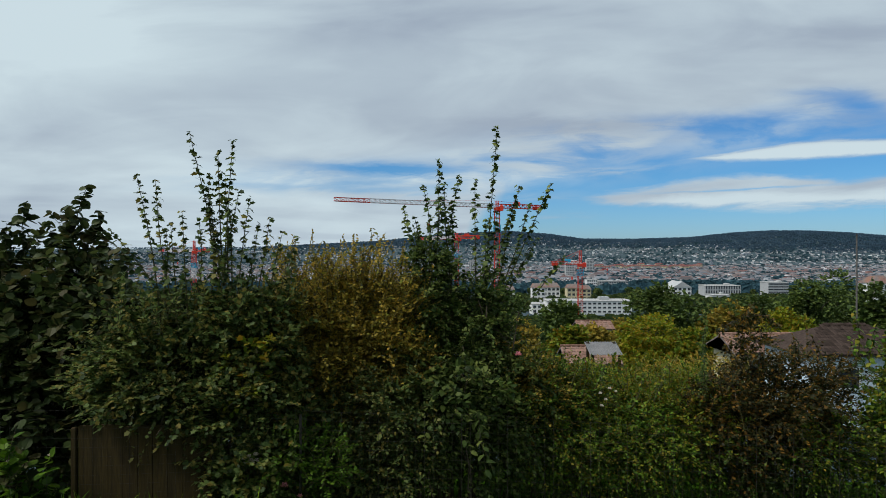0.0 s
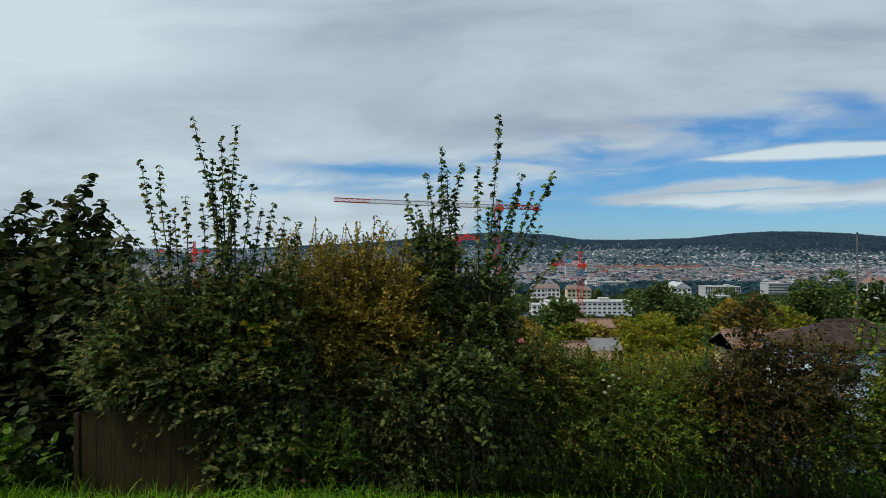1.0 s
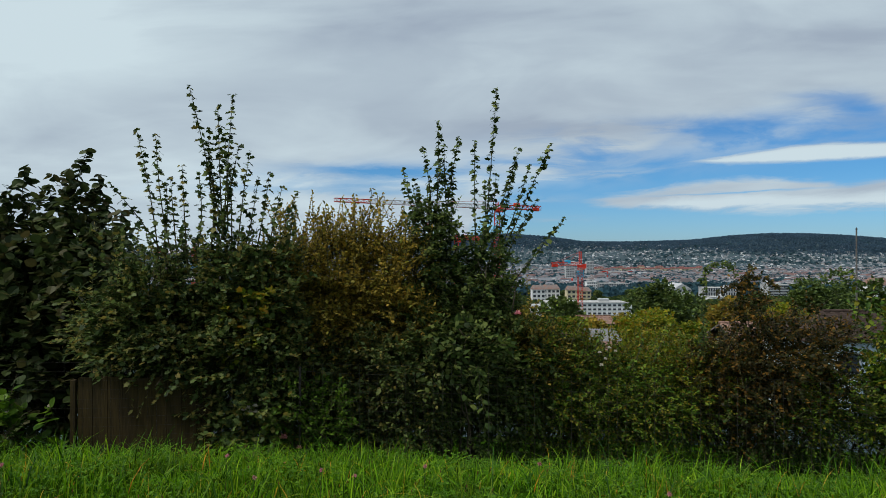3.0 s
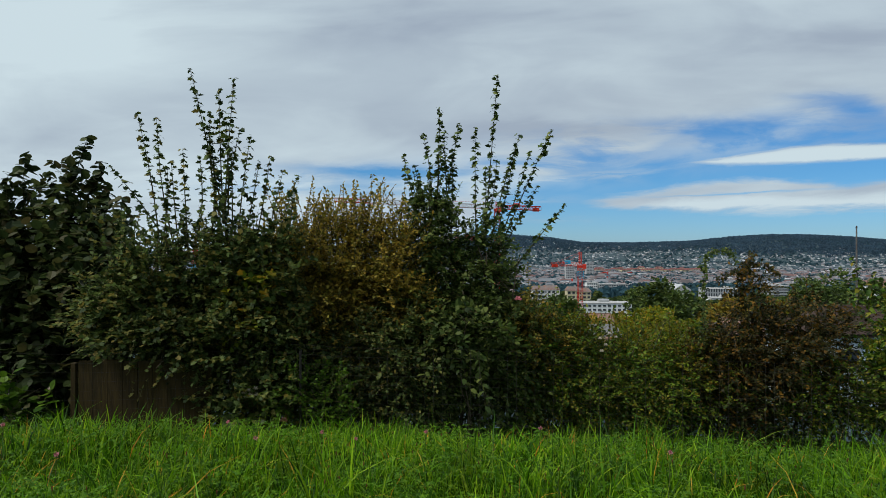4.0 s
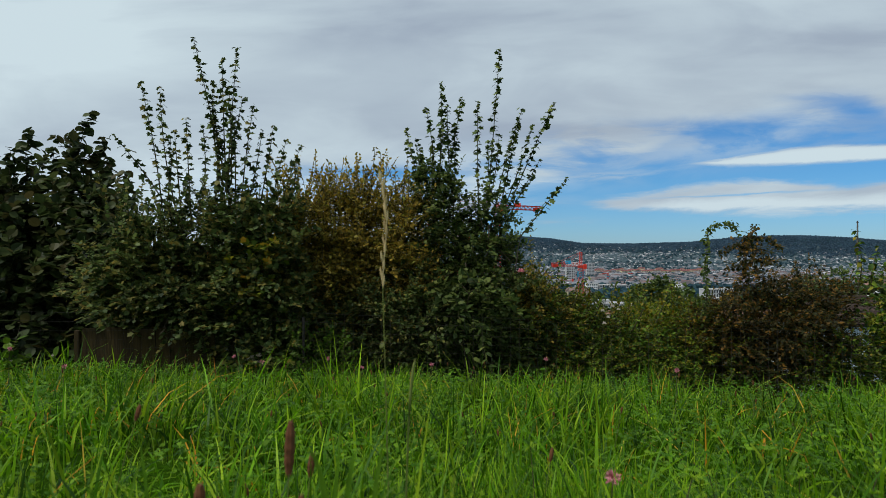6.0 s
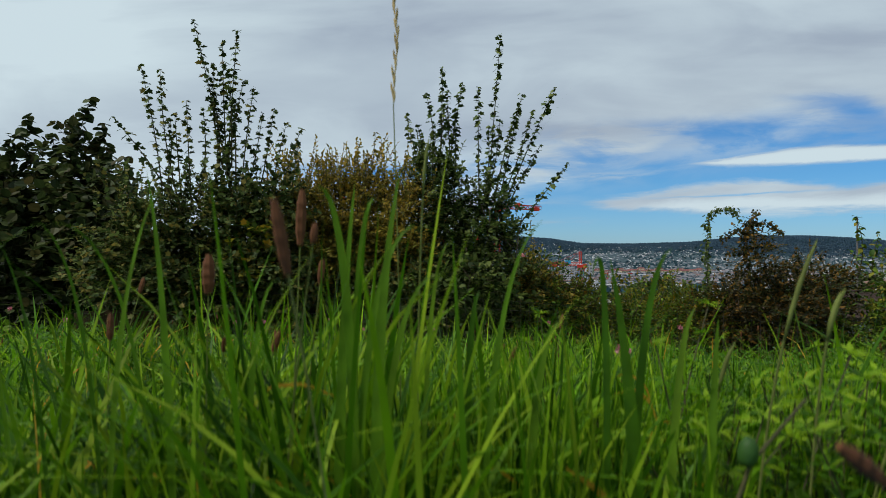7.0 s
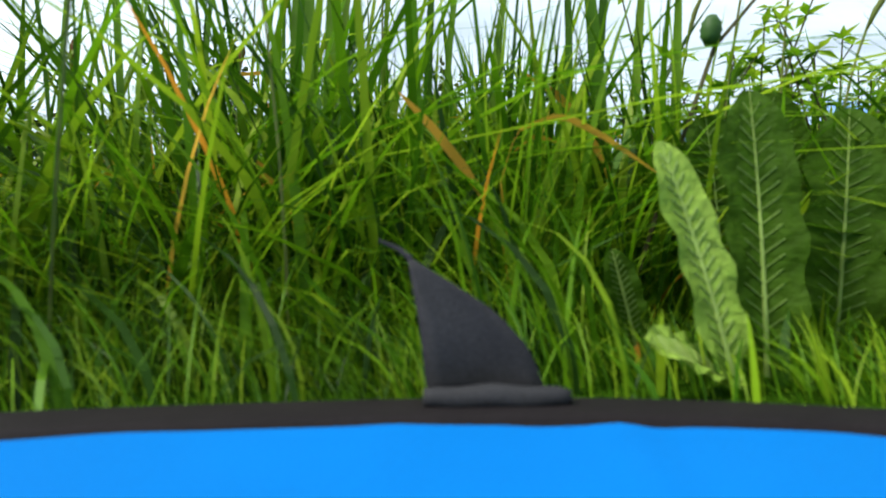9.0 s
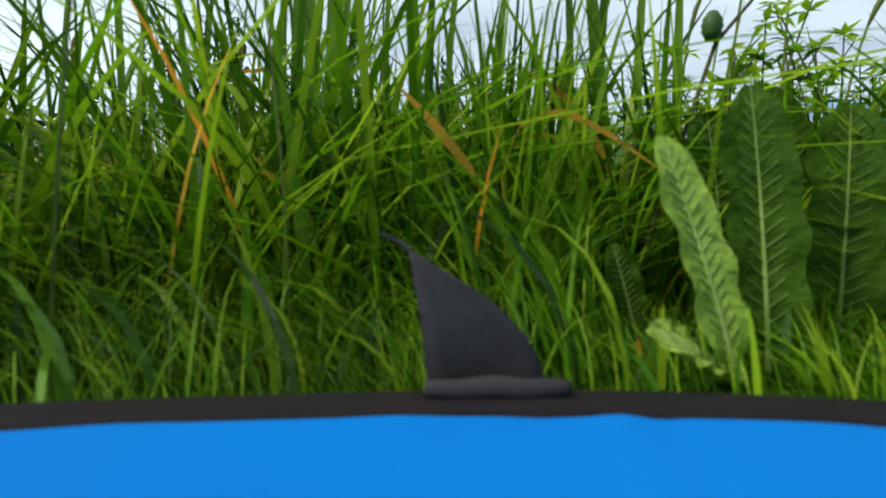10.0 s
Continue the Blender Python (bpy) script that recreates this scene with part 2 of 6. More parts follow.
M_DOCK = mat("broad_leaf", [(0.038, 0.094, 0.004), (0.068, 0.138, 0.009)], rough=0.6, spec=0.1, scale=30, fine=160, bump=0.3, see=0.5, spread=0.2)
M_DOCKPALE = mat("pale_broad_leaf", [(0.19, 0.31, 0.035), (0.26, 0.38, 0.06)], spec=0.1, rough=0.6, scale=30, fine=160, bump=0.3, see=0.3, spread=0.2)
M_VEIN = mat("leaf_vein", [(0.12, 0.21, 0.03), (0.17, 0.26, 0.05)], rough=0.5, scale=30, see=0.2)
M_RIB = mat("leaf_rib", [(0.20, 0.30, 0.06), (0.27, 0.37, 0.09)], rough=0.5, scale=30, see=0.2)
# ground beyond the lawn, its blue-grey standing in for haze over the valley
M_SOIL_HAZE = mat("ground", [(0.030, 0.054, 0.066), (0.036, 0.062, 0.072), (0.044, 0.072, 0.078)], rough=0.95, scale=0.02, fine=0.3, bump=0.3, spread=0.5)
M_LAWN = mat("lawn_soil", [(0.014, 0.040, 0.002), (0.022, 0.058, 0.003), (0.024, 0.034, 0.004)], rough=1.0, spec=0.0, scale=6, fine=60, bump=0.6)
M_BLUE = mat("blue_nylon", [(0.0, 0.108, 0.36), (0.0, 0.13, 0.42)], spec=0.06, rough=0.7, scale=7, fine=900, bump=0.05, spread=0.06)
M_BLACK = mat("black_binding", [(0.006, 0.0045, 0.005), (0.009, 0.007, 0.0075)], spec=0.12, rough=0.8, scale=40, fine=900, bump=0.06)
M_WEB = mat("black_webbing", [(0.018, 0.018, 0.0195), (0.027, 0.027, 0.029)], spec=0.12, rough=0.75, scale=40, fine=1200, bump=0.06)
M_BOARD = mat("weathered_board", [(0.017, 0.011, 0.003), (0.037, 0.024, 0.005), (0.025, 0.017, 0.004)], rough=0.85, scale=5, fine=60, bump=0.3, stretch=(1, 1, 0.12))
M_WIRE = mat("rusty_wire", [(0.03, 0.026, 0.022), (0.055, 0.05, 0.045)], rough=0.7, metal=0.3, scale=30)
M_PINK = mat("pink_petal", [(0.62, 0.18, 0.22), (0.72, 0.32, 0.34)], by="island", rough=0.6, see=0.3, scale=40)
M_WHITEP = mat("white_petal", [(0.52, 0.46, 0.38), (0.66, 0.60, 0.52)], by="island", rough=0.6, see=0.3, scale=40)
M_CLOVER = mat("clover_petal", [(0.50, 0.13, 0.17), (0.62, 0.30, 0.32)], by="island", rough=0.6, see=0.2, scale=60)
M_RED = mat("red_crane_paint", [(0.55, 0.035, 0.02), (0.65, 0.06, 0.03)], rough=0.5, scale=0.4, spread=0.2)
M_WPAINT = mat("white_crane_paint", [(0.62, 0.60, 0.6), (0.72, 0.7, 0.7)], rough=0.5, scale=0.4, spread=0.1)
M_CYAN = mat("blue_cab_paint", [(0.03, 0.28, 0.45), (0.04, 0.34, 0.52)], rough=0.4, scale=1, spread=0.1)
M_CONC = mat("concrete", [(0.32, 0.32, 0.31), (0.42, 0.42, 0.41)], rough=0.85, scale=0.8, bump=0.2)
M_WHITE = mat("white_render", [(0.66, 0.66, 0.64), (0.76, 0.76, 0.74)], rough=0.8, scale=0.15, fine=2.0, spread=0.1)
M_GREYW = mat("grey_render", [(0.36, 0.37, 0.38), (0.45, 0.46, 0.46)], rough=0.8, scale=0.2, fine=2.0, spread=0.15)
M_CREAM = mat("cream_render", [(0.55, 0.48, 0.30), (0.62, 0.55, 0.36)], rough=0.8, scale=0.2, fine=2.0, spread=0.1)
M_PALEBLUE = mat("pale_blue_boarding", [(0.46, 0.56, 0.62), (0.58, 0.67, 0.72)], rough=0.7, scale=1.5, fine=20, spread=0.15)
M_TILE = mat("clay_tile", [(0.13, 0.075, 0.055), (0.25, 0.15, 0.115), (0.20, 0.135, 0.11)], by="object", spec=0.08, rough=0.95, scale=9, bump=0.3)
M_DTILE = mat("brown_tile", [(0.030, 0.022, 0.018), (0.042, 0.030, 0.025), (0.058, 0.042, 0.035)], by="object", spec=0.05, rough=0.95, scale=9, bump=0.3)
M_ROOF = mat("roofing", [(0.20, 0.10, 0.075), (0.16, 0.14, 0.13), (0.30, 0.13, 0.08)], rough=0.85, scale=0.15, fine=3)
M_TIN = mat("corrugated_sheet", [(0.13, 0.135, 0.14), (0.20, 0.20, 0.205)], rough=0.85, scale=1.5)
M_GLASS = mat("window_glass", [(0.03, 0.04, 0.05), (0.06, 0.07, 0.08)], rough=0.12, scale=0.5)
# the darker wall tones are blue-grey to imitate haze over the town
M_WALLS = mat("hazy_town_walls", [(0.16, 0.20, 0.24), (0.23, 0.26, 0.30), (0.32, 0.34, 0.37), (0.40, 0.39, 0.38), (0.54, 0.56, 0.58), (0.82, 0.83, 0.84)], by="island", rough=0.85, scale=0.02, spread=0.15)
M_ROOFS = mat("town_roofs", [(0.085, 0.088, 0.098), (0.17, 0.095, 0.085), (0.10, 0.11, 0.125), (0.19, 0.205, 0.225), (0.13, 0.105, 0.10), (0.10, 0.104, 0.115)], by="island", rough=0.85, scale=0.02, spread=0.15)
M_POLE = mat("weathered_pole", [(0.10, 0.09, 0.08), (0.15, 0.14, 0.13)], rough=0.85, scale=4, fine=40)
M_REDROOF = mat("red_clay_roof", [(0.14, 0.055, 0.052), (0.20, 0.080, 0.070)], rough=0.85, scale=0.05, fine=2)
M_HERB = mat("herb_leaf", [(0.03, 0.09, 0.004), (0.07, 0.17, 0.006), (0.13, 0.25, 0.012)], by="island", rough=0.55, spec=0.12, scale=8, see=0.35)
M_BUD = mat("green_bud", [(0.02, 0.06, 0.008), (0.03, 0.085, 0.012)], rough=0.6, scale=60)
# ridge trees: blue of the distance haze is put into the leaf colour
M_FOREST_HAZE = mat("hazy_ridge_foliage", [(0.056, 0.098, 0.140), (0.063, 0.108, 0.150), (0.070, 0.118, 0.158)], see=0.5, by="island", scale=0.01, rough=0.9, spec=0.05, spread=0.2)

# ---------------------------------------------------------------- mesh tools
rng = np.random.default_rng(7)
ORIGIN = {}


def mesh_of(name, V, faces, material, smooth=False):
    """One mesh from an array of places and arrays of faces."""
    if not isinstance(faces, (list, tuple)):
        faces = [faces]
    V = np.asarray(V, dtype=np.float32)
    me = bpy.data.meshes.new(name)
    me.vertices.add(len(V))
    me.vertices.foreach_set("co", V.ravel())
    idx = np.concatenate([np.asarray(f, dtype=np.int32).ravel() for f in faces])
    size = np.concatenate([np.full(len(f), np.asarray(f).shape[1], dtype=np.int32) for f in faces])
    me.loops.add(len(idx))
    me.loops.foreach_set("vertex_index", idx)
    me.polygons.add(len(size))
    me.polygons.foreach_set("loop_start", np.concatenate([[0], np.cumsum(size)[:-1]]).astype(np.int32))
    me.polygons.foreach_set("use_smooth", np.full(len(size), bool(smooth)))
    me.update(calc_edges=True)
    me.materials.append(material)
    return me


def thing(name, at, label, category, group="", kind=""):
    """An Empty at the base of a thing."""
    ob = new(name)
    ob.location = at
    ob.empty_display_size = 0.1
    ORIGIN[ob.name] = np.array(at, dtype=float)
    return tagged(ob, label, category, group, kind)


def part(name, geo, material, parent, label="", smooth=False, kind=""):
    """One mesh object under a thing or a part; geo is in world metres."""
    V, F = geo
    o = ORIGIN[parent.name]
    ob = new(name, mesh_of(name, np.asarray(V) - o, F, material, smooth))
    ob.parent = parent
    ORIGIN[ob.name] = o
    return tagged(ob, label, kind=kind)


def whole(name, geo, material, label, category, group="", kind="", smooth=False):
    """A thing of one mesh."""
    V, F = geo
    V = np.asarray(V, dtype=float)
    o = np.array([V[:, 0].mean(), V[:, 1].mean(), V[:, 2].min()])
    ob = new(name, mesh_of(name, V - o, F, material, smooth))
    ob.location = o
    ORIGIN[ob.name] = o
    return tagged(ob, label, category, group, kind)


def join(geos):
    """Several geometries in one, keeping their face lists by size."""
    Vs, by, n = [], {}, 0
    for V, F in geos:
        if not isinstance(F, (list, tuple)):
            F = [F]
        for f in F:
            f = np.asarray(f)
            by.setdefault(f.shape[1], []).append(f + n)
        Vs.append(np.asarray(V, dtype=float))
        n += len(V)
    return np.concatenate(Vs), [np.concatenate(x) for x in by.values()]


QUADS = np.array([(0, 3, 2, 1), (4, 5, 6, 7), (0, 1, 5, 4), (1, 2, 6, 5), (2, 3, 7, 6), (3, 0, 4, 7)])


def box(cx, cy, z0, w, d, h, turn=0.0, bevel=0.0):
    """A block standing on z0; its top edges drawn in by bevel."""
    a, b = w / 2, d / 2
    V = [(-a, -b, 0), (a, -b, 0), (a, b, 0), (-a, b, 0)]
    if bevel:
        F = [QUADS + 4, np.array([(0, 3, 2, 1), (0, 1, 5, 4), (1, 2, 6, 5), (2, 3, 7, 6), (3, 0, 4, 7)])]
        V += [(x, y, h - bevel) for x, y, _ in V[:4]] + [(x * (1 - bevel / a), y * (1 - bevel / b), h) for x, y, _ in V[:4]]
        F = [np.array([(0, 3, 2, 1), (8, 9, 10, 11)] + [(i, (i + 1) % 4, (i + 1) % 4 + 4, i + 4) for i in range(4)]
                      + [(i + 4, (i + 1) % 4 + 4, (i + 1) % 4 + 8, i + 8) for i in range(4)])]
    else:
        V += [(x, y, h) for x, y, _ in V[:4]]
        F = [QUADS]
    V = np.array(V, dtype=float)
    c, s = math.cos(radians(turn)), math.sin(radians(turn))
    return np.c_[V[:, 0] * c - V[:, 1] * s + cx, V[:, 0] * s + V[:, 1] * c + cy, V[:, 2] + z0], F


def tube(points, radii, sides=5):
    """A tapered tube along points."""
    P = np.asarray(points, dtype=float)
    R = np.broadcast_to(np.asarray(radii, dtype=float), (len(P),))
    T = np.gradient(P, axis=0)
    T /= np.linalg.norm(T, axis=1)[:, None] + 1e-9
    ref = np.where(np.abs(T[:, 2:3]) > 0.9, np.array([[1.0, 0, 0]]), np.array([[0, 0, 1.0]]))
    A = np.cross(T, ref[0] if np.ptp(ref[:, 0]) == 0 else np.array([1.0, 0.2, 0.1]))
    A /= np.linalg.norm(A, axis=1)[:, None] + 1e-9
    B = np.cross(T, A)
    ang = np.arange(sides) * 2 * np.pi / sides
    V = P[:, None] + R[:, None, None] * (A[:, None] * np.cos(ang)[None, :, None] + B[:, None] * np.sin(ang)[None, :, None])
    i, j = np.meshgrid(np.arange(len(P) - 1), np.arange(sides), indexing="ij")
    k = (j + 1) % sides
    F = np.stack([i * sides + j, i * sides + k, (i + 1) * sides + k, (i + 1) * sides + j], -1).reshape(-1, 4)
    caps = np.array([list(range(sides))[::-1], [(len(P) - 1) * sides + q for q in range(sides)]])
    return V.reshape(-1, 3), [F, caps]


def bars(A, B, r, sides=4):
    """Many straight bars from A to B in one geometry."""
    A, B = np.asarray(A, dtype=float), np.asarray(B, dtype=float)
    T = B - A
    T /= np.linalg.norm(T, axis=1)[:, None] + 1e-9
    ref = np.where(np.abs(T[:, 2:3]) > 0.8, np.array([[1.0, 0, 0]]), np.array([[0, 0, 1.0]]))
    S = np.cross(T, ref)
    S /= np.linalg.norm(S, axis=1)[:, None] + 1e-9
    U = np.cross(T, S)
    ang = (np.arange(sides) + 0.5) * 2 * np.pi / sides
    ring = np.broadcast_to(np.asarray(r, dtype=float), (len(A),))[:, None, None] * (S[:, None] * np.cos(ang)[None, :, None] + U[:, None] * np.sin(ang)[None, :, None])
    V = np.concatenate([A[:, None] + ring, B[:, None] + ring], 1)
    j = np.arange(sides)
    k = (j + 1) % sides
    f = np.stack([j, k, k + sides, j + sides], -1)
    F = (f[None] + (np.arange(len(A)) * 2 * sides)[:, None, None]).reshape(-1, 4)
    return V.reshape(-1, 3), [F]


def unit(v):
    return v / (np.linalg.norm(v, axis=-1, keepdims=True) + 1e-9)


# leaf outlines: along y from the stalk (0) to the tip (1), folded along the middle
OVAL = (np.array([(0, 0, 0), (.29, .30, .05), (.25, .68, .02), (0, 1, -.12), (-.25, .68, .02), (-.29, .30, .05)]),
        np.array([(0, 1, 5), (1, 2, 5), (2, 4, 5), (2, 3, 4)]))
ROUND = (np.array([(0, .45, -.05), (0, 0, 0), (.26, .10, .03), (.44, .38, .05), (.40, .68, .02), (.20, .90, -.03), (0, 1.04, -.10), (-.20, .90, -.03), (-.40, .68, .02), (-.44, .38, .05), (-.26, .10, .03)]),
         np.array([(0, k, k % 10 + 1) for k in range(1, 11)]))
SLIM = (np.array([(0, 0, 0), (-.17, .40, .04), (0, .42, -.02), (.17, .40, .04), (0, 1, -.15)]),
        np.array([(0, 2, 1), (0, 3, 2), (1, 2, 4), (2, 3, 4)]))
LOBED = (np.array([(0, .0, 0), (.42, .05, .04), (.29, .34, 0), (.50, .62, .05), (.27, .66, 0), (0, 1.0, -.08), (-.27, .66, 0), (-.50, .62, .05), (-.29, .34, 0), (-.42, .05, .04)]),
         np.array([(0, 1, 2), (2, 3, 4), (4, 5, 6), (6, 7, 8), (8, 9, 0), (0, 2, 8), (2, 4, 6), (2, 6, 8)]))
CLUMP = (np.array([(-.5, 0, 0), (.4, .1, .1), (.5, .8, -.1), (-.35, .9, .12)]), np.array([(0, 1, 2), (0, 2, 3)]))


def leaves(P, D, Nn, size, shape):
    """Leaves at P that point along D with the upper side towards Nn."""
    TV, TF = shape
    D = unit(D)
    S = unit(np.cross(D, Nn))
    U = np.cross(S, D)
    size = np.broadcast_to(np.asarray(size, dtype=float), (len(P),))
    V = P[:, None] + size[:, None, None] * (TV[None, :, 0:1] * S[:, None] + TV[None, :, 1:2] * D[:, None] + TV[None, :, 2:3] * U[:, None])
    F = (TF[None] + (np.arange(len(P)) * len(TV))[:, None, None]).reshape(-1, 3)
    return V.reshape(-1, 3), [F]


def sprays(starts, dirs, length, per, size, shape, droop=0.3, spread=0.8):
    """Leafy twigs: leaves in turn on both sides of each twig. Returns the leaves and the twigs."""
    n = len(starts)
    dirs = unit(dirs)
    length = length * rng.uniform(0.6, 1.3, n)
    t = (np.arange(per) + 0.7) / per
    mid = starts[:, None] + dirs[:, None] * (length[:, None] * t[None])[..., None]
    mid[..., 2] -= droop * (length[:, None] * t[None] ** 2)
    side = unit(np.cross(dirs, rng.normal(size=(n, 3)) * 0.5 + np.array([0, 0, 1.0])))
    sgn = np.where(np.arange(per) % 2 == 0, 1.0, -1.0)
    sgn[-1] = 0.0
    D = dirs[:, None] * 0.7 + side[:, None] * (sgn[None, :, None] * 1.0) + rng.normal(size=(n, per, 3)) * 0.25
    D[..., 2] -= droop * 0.6
    Nn = np.array([0, 0, 1.0]) + rng.normal(size=(n, per, 3)) * spread * 0.5
    sz = size * rng.uniform(0.6, 1.2, (n, per))
    geo = leaves(mid.reshape(-1, 3), D.reshape(-1, 3), Nn.reshape(-1, 3), sz.ravel(), shape)
    twig = bars(starts, mid[:, -1], 0.0035, 3)
    return geo, twig


def lumps(P, size):
    """Uneven waves through space, about -1 to 1, with swells of that size."""
    K = unit(rng.normal(size=(7, 3))) * (2 * np.pi / size * rng.uniform(.6, 1.5, 7))[:, None]
    return np.sin(P @ K.T + rng.uniform(0, 6.28, 7)).sum(1) / 2.4


def shrub(name, base, blobs, count, length, per, size, shape, material, label, category="shrub", stems=7, stem_r=0.03, droop=0.3, shoots=(), shoot_leaf=0.07, inner=0.35, tufts=None, shoot_shape=None, sprig=.05, swell=.55):
    """Stems from the base, a crown of leafy twigs round the blobs (centre, radii), and tall single shoots."""
    root = thing(name, base, label, category)
    base = np.array(base, dtype=float)
    vol = np.array([b[3] * b[4] * b[5] for b in blobs]) ** 0.75
    pick = rng.choice(len(blobs), count, p=vol / vol.sum())
    C = np.array([b[:3] for b in blobs])[pick]
    R = np.array([b[3:6] for b in blobs])[pick]
    d = unit(rng.normal(size=(count, 3)))
    lump = 1 + 0.16 * np.sin(d[:, 0:1] * 5 + pick[:, None]) * np.cos(d[:, 2:3] * 6 + 2 * pick[:, None])
    rad = np.where(rng.random(count) < inner, rng.uniform(0.25, 0.8, count), rng.uniform(0.75, 1.02, count))[:, None]
    P = C + R * d * rad * lump
    # hollows and bulges: the outer twigs stand in clumps, with dark gaps between them
    q = lumps(P, swell)
    P = C + (P - C) * (1 + .13 * q[:, None])
    held = (q > -.35) | (rad[:, 0] < .72)
    P, d = P[held], d[held]
    count = len(P)
    out = d * 0.8 + rng.normal(size=(count, 3)) * 0.45 + np.array([0, -0.1, 0.45])
    geo, twig = sprays(P, out, length, per, size, shape, droop)
    # longer sprigs that break the outline
    k = (rng.random(count) < sprig) & (d[:, 2] > -.1)
    if k.sum() > 1:
        rise = d[k] * np.array([.5, .4, .2]) + rng.normal(size=(k.sum(), 3)) * .25 + np.array([0, 0, .9])
        g2, t2 = sprays(P[k], rise, length * 1.9, int(per * 1.6), size * .95, shape, droop * .5)
        geo, twig = join([geo, g2]), join([twig, t2])
    if tufts:
        k, x0, x1, y0, z0, z1, ln = tufts
        T = np.c_[rng.uniform(x0, x1, k), y0 + rng.normal(size=k) * .2, rng.uniform(z0, z1, k)]
        lean = np.c_[rng.normal(size=k) * .3, rng.normal(size=k) * .25, np.ones(k)]
        g2, t2 = sprays(T, lean, ln, 16, size, shape, .05)
        geo, twig = join([geo, g2]), join([twig, t2])
    for i in range(stems):
        b = blobs[i % len(blobs)]
        tip = np.array(b[:3]) + rng.normal(size=3) * np.array(b[3:6]) * 0.35 + np.array([0, 0, b[5] * 0.45])
        foot = base + np.array([rng.normal() * 0.15 + (b[0] - base[0]) * 0.55, rng.normal() * 0.12, 0])
        t = np.linspace(0, 1, 8)[:, None]
        wob = rng.normal(size=(8, 3)) * 0.035
        wob[0] = 0
        path = foot * (1 - t) + tip * t + np.array([0, 0, 0.3]) * t * (1 - t) + wob
        limbs = [tube(path, stem_r * (1 - 0.8 * t[:, 0]), 6)]
        for _ in range(3):
            k = rng.integers(3, 7)
            e = path[k] + rng.normal(size=3) * np.array(b[3:6]) * 0.45 + np.array([0, 0, 0.15])
            limbs.append(tube([path[k], (path[k] + e) / 2 + np.array([0, 0, 0.06]), e], [stem_r * 0.45, stem_r * 0.3, stem_r * 0.12], 5))
        part("stem", join(limbs), M_BARK, root, smooth=True)
    part("twig", twig, M_STEM, root, kind="stuff")
    part("foliage", geo, material, root, kind="stuff")
    one = shoot_shape or shape
    single = mesh_of("leaf", one[0], [one[1]], SINGLE[material.name])
    for (x0, y0, z0, x1, y1, z1) in shoots:
        a, b = np.array([x0, y0, z0]), np.array([x1, y1, z1])
        n = max(7, int(np.linalg.norm(b - a) / 0.062))
        t = np.linspace(0, 1, n)[:, None]
        bow = np.array([rng.normal() * 0.03, rng.normal() * 0.05, 0])
        path = a * (1 - t) + b * t + bow * np.sin(t * np.pi)
        shoot = part("shoot", tube(path, 0.008 * (1 - t[:, 0]) + 0.0025, 5), M_STEM, root)
        o = Vector(ORIGIN[root.name])
        for k in range(1, n):
            turn = k * 1.57 + rng.uniform(-.5, .5)
            for q in range(4 if k > n - 5 else 2 + int(k > n * .45)):
                ang = turn + q * 2.2 + rng.uniform(-.3, .3)
                s = shoot_leaf * rng.uniform(.75, 1.2) * (.75 if k > n - 4 else 1.0)
                lf = new("leaf", single)
                lf.parent = shoot
                place = Vector(path[k]) - o + Vector(rng.normal(size=3) * .012)
                lf.matrix_basis = Matrix.LocRotScale(place, Euler((rng.uniform(-1.0, .3), rng.uniform(-.7, .7), ang)), (s, s, s))
    return root


def blades(P, height, width, lean, heading, curl, levels=5):
    """Grass blades: ribbons that narrow to a tip and bow over along their heading."""
    n = len(P)
    t = np.linspace(0, 1, levels)
    hx, hy = np.cos(heading), np.sin(heading)
    run = height[:, None] * (lean[:, None] * t + curl[:, None] * t ** 2.2)
    rise = height[:, None] * (t - 0.45 * np.clip(curl, 0, 1.3)[:, None] * t ** 2.6)
    C = np.stack([P[:, None, 0] + run * hx[:, None], P[:, None, 1] + run * hy[:, None], P[:, None, 2] + rise], -1)
    face = heading + np.pi / 2 + rng.normal(size=n) * 0.7
    S = np.stack([np.cos(face), np.sin(face), np.zeros(n)], -1)
    w = width[:, None] * np.minimum(1.0, 1.25 * (1 - t) ** 0.6)[None] * (0.6 + 0.4 * np.minimum(1, t * 4))[None] * 0.5
    Lf, Rt = C[:, :-1] - S[:, None] * w[:, :-1, None], C[:, :-1] + S[:, None] * w[:, :-1, None]
    V = np.concatenate([np.stack([Lf, Rt], 2).reshape(n, -1, 3), C[:, -1:]], 1)
    m = 2 * (levels - 1) + 1
    q = np.array([(2 * i, 2 * i + 1, 2 * i + 3, 2 * i + 2) for i in range(levels - 2)])
    tr = np.array([(m - 3, m - 2, m - 1)])
    off = (np.arange(n) * m)[:, None, None]
    return V.reshape(-1, 3), [(q[None] + off).reshape(-1, 4), (tr[None] + off).reshape(-1, 3)]


# ---------------------------------------------------------------- ground
RISE_Y = np.array([-4000, -60, -4, -1.1, 0.0, 0.6, 2.0, 4.0, 5.5, 7.2, 9.5, 14, 22, 45, 100, 200, 350, 600, 950, 1300, 2400, 2900, 5600], dtype=float)
RISE_Z = np.array([60, 6, 0.15, -0.008, -0.008, -0.008, -0.12, -0.38, -0.85, -1.45, -1.9, -2.9, -4.4, -8.0, -14, -23, -35, -43, -58, -65, -79, -82, -82], dtype=float)
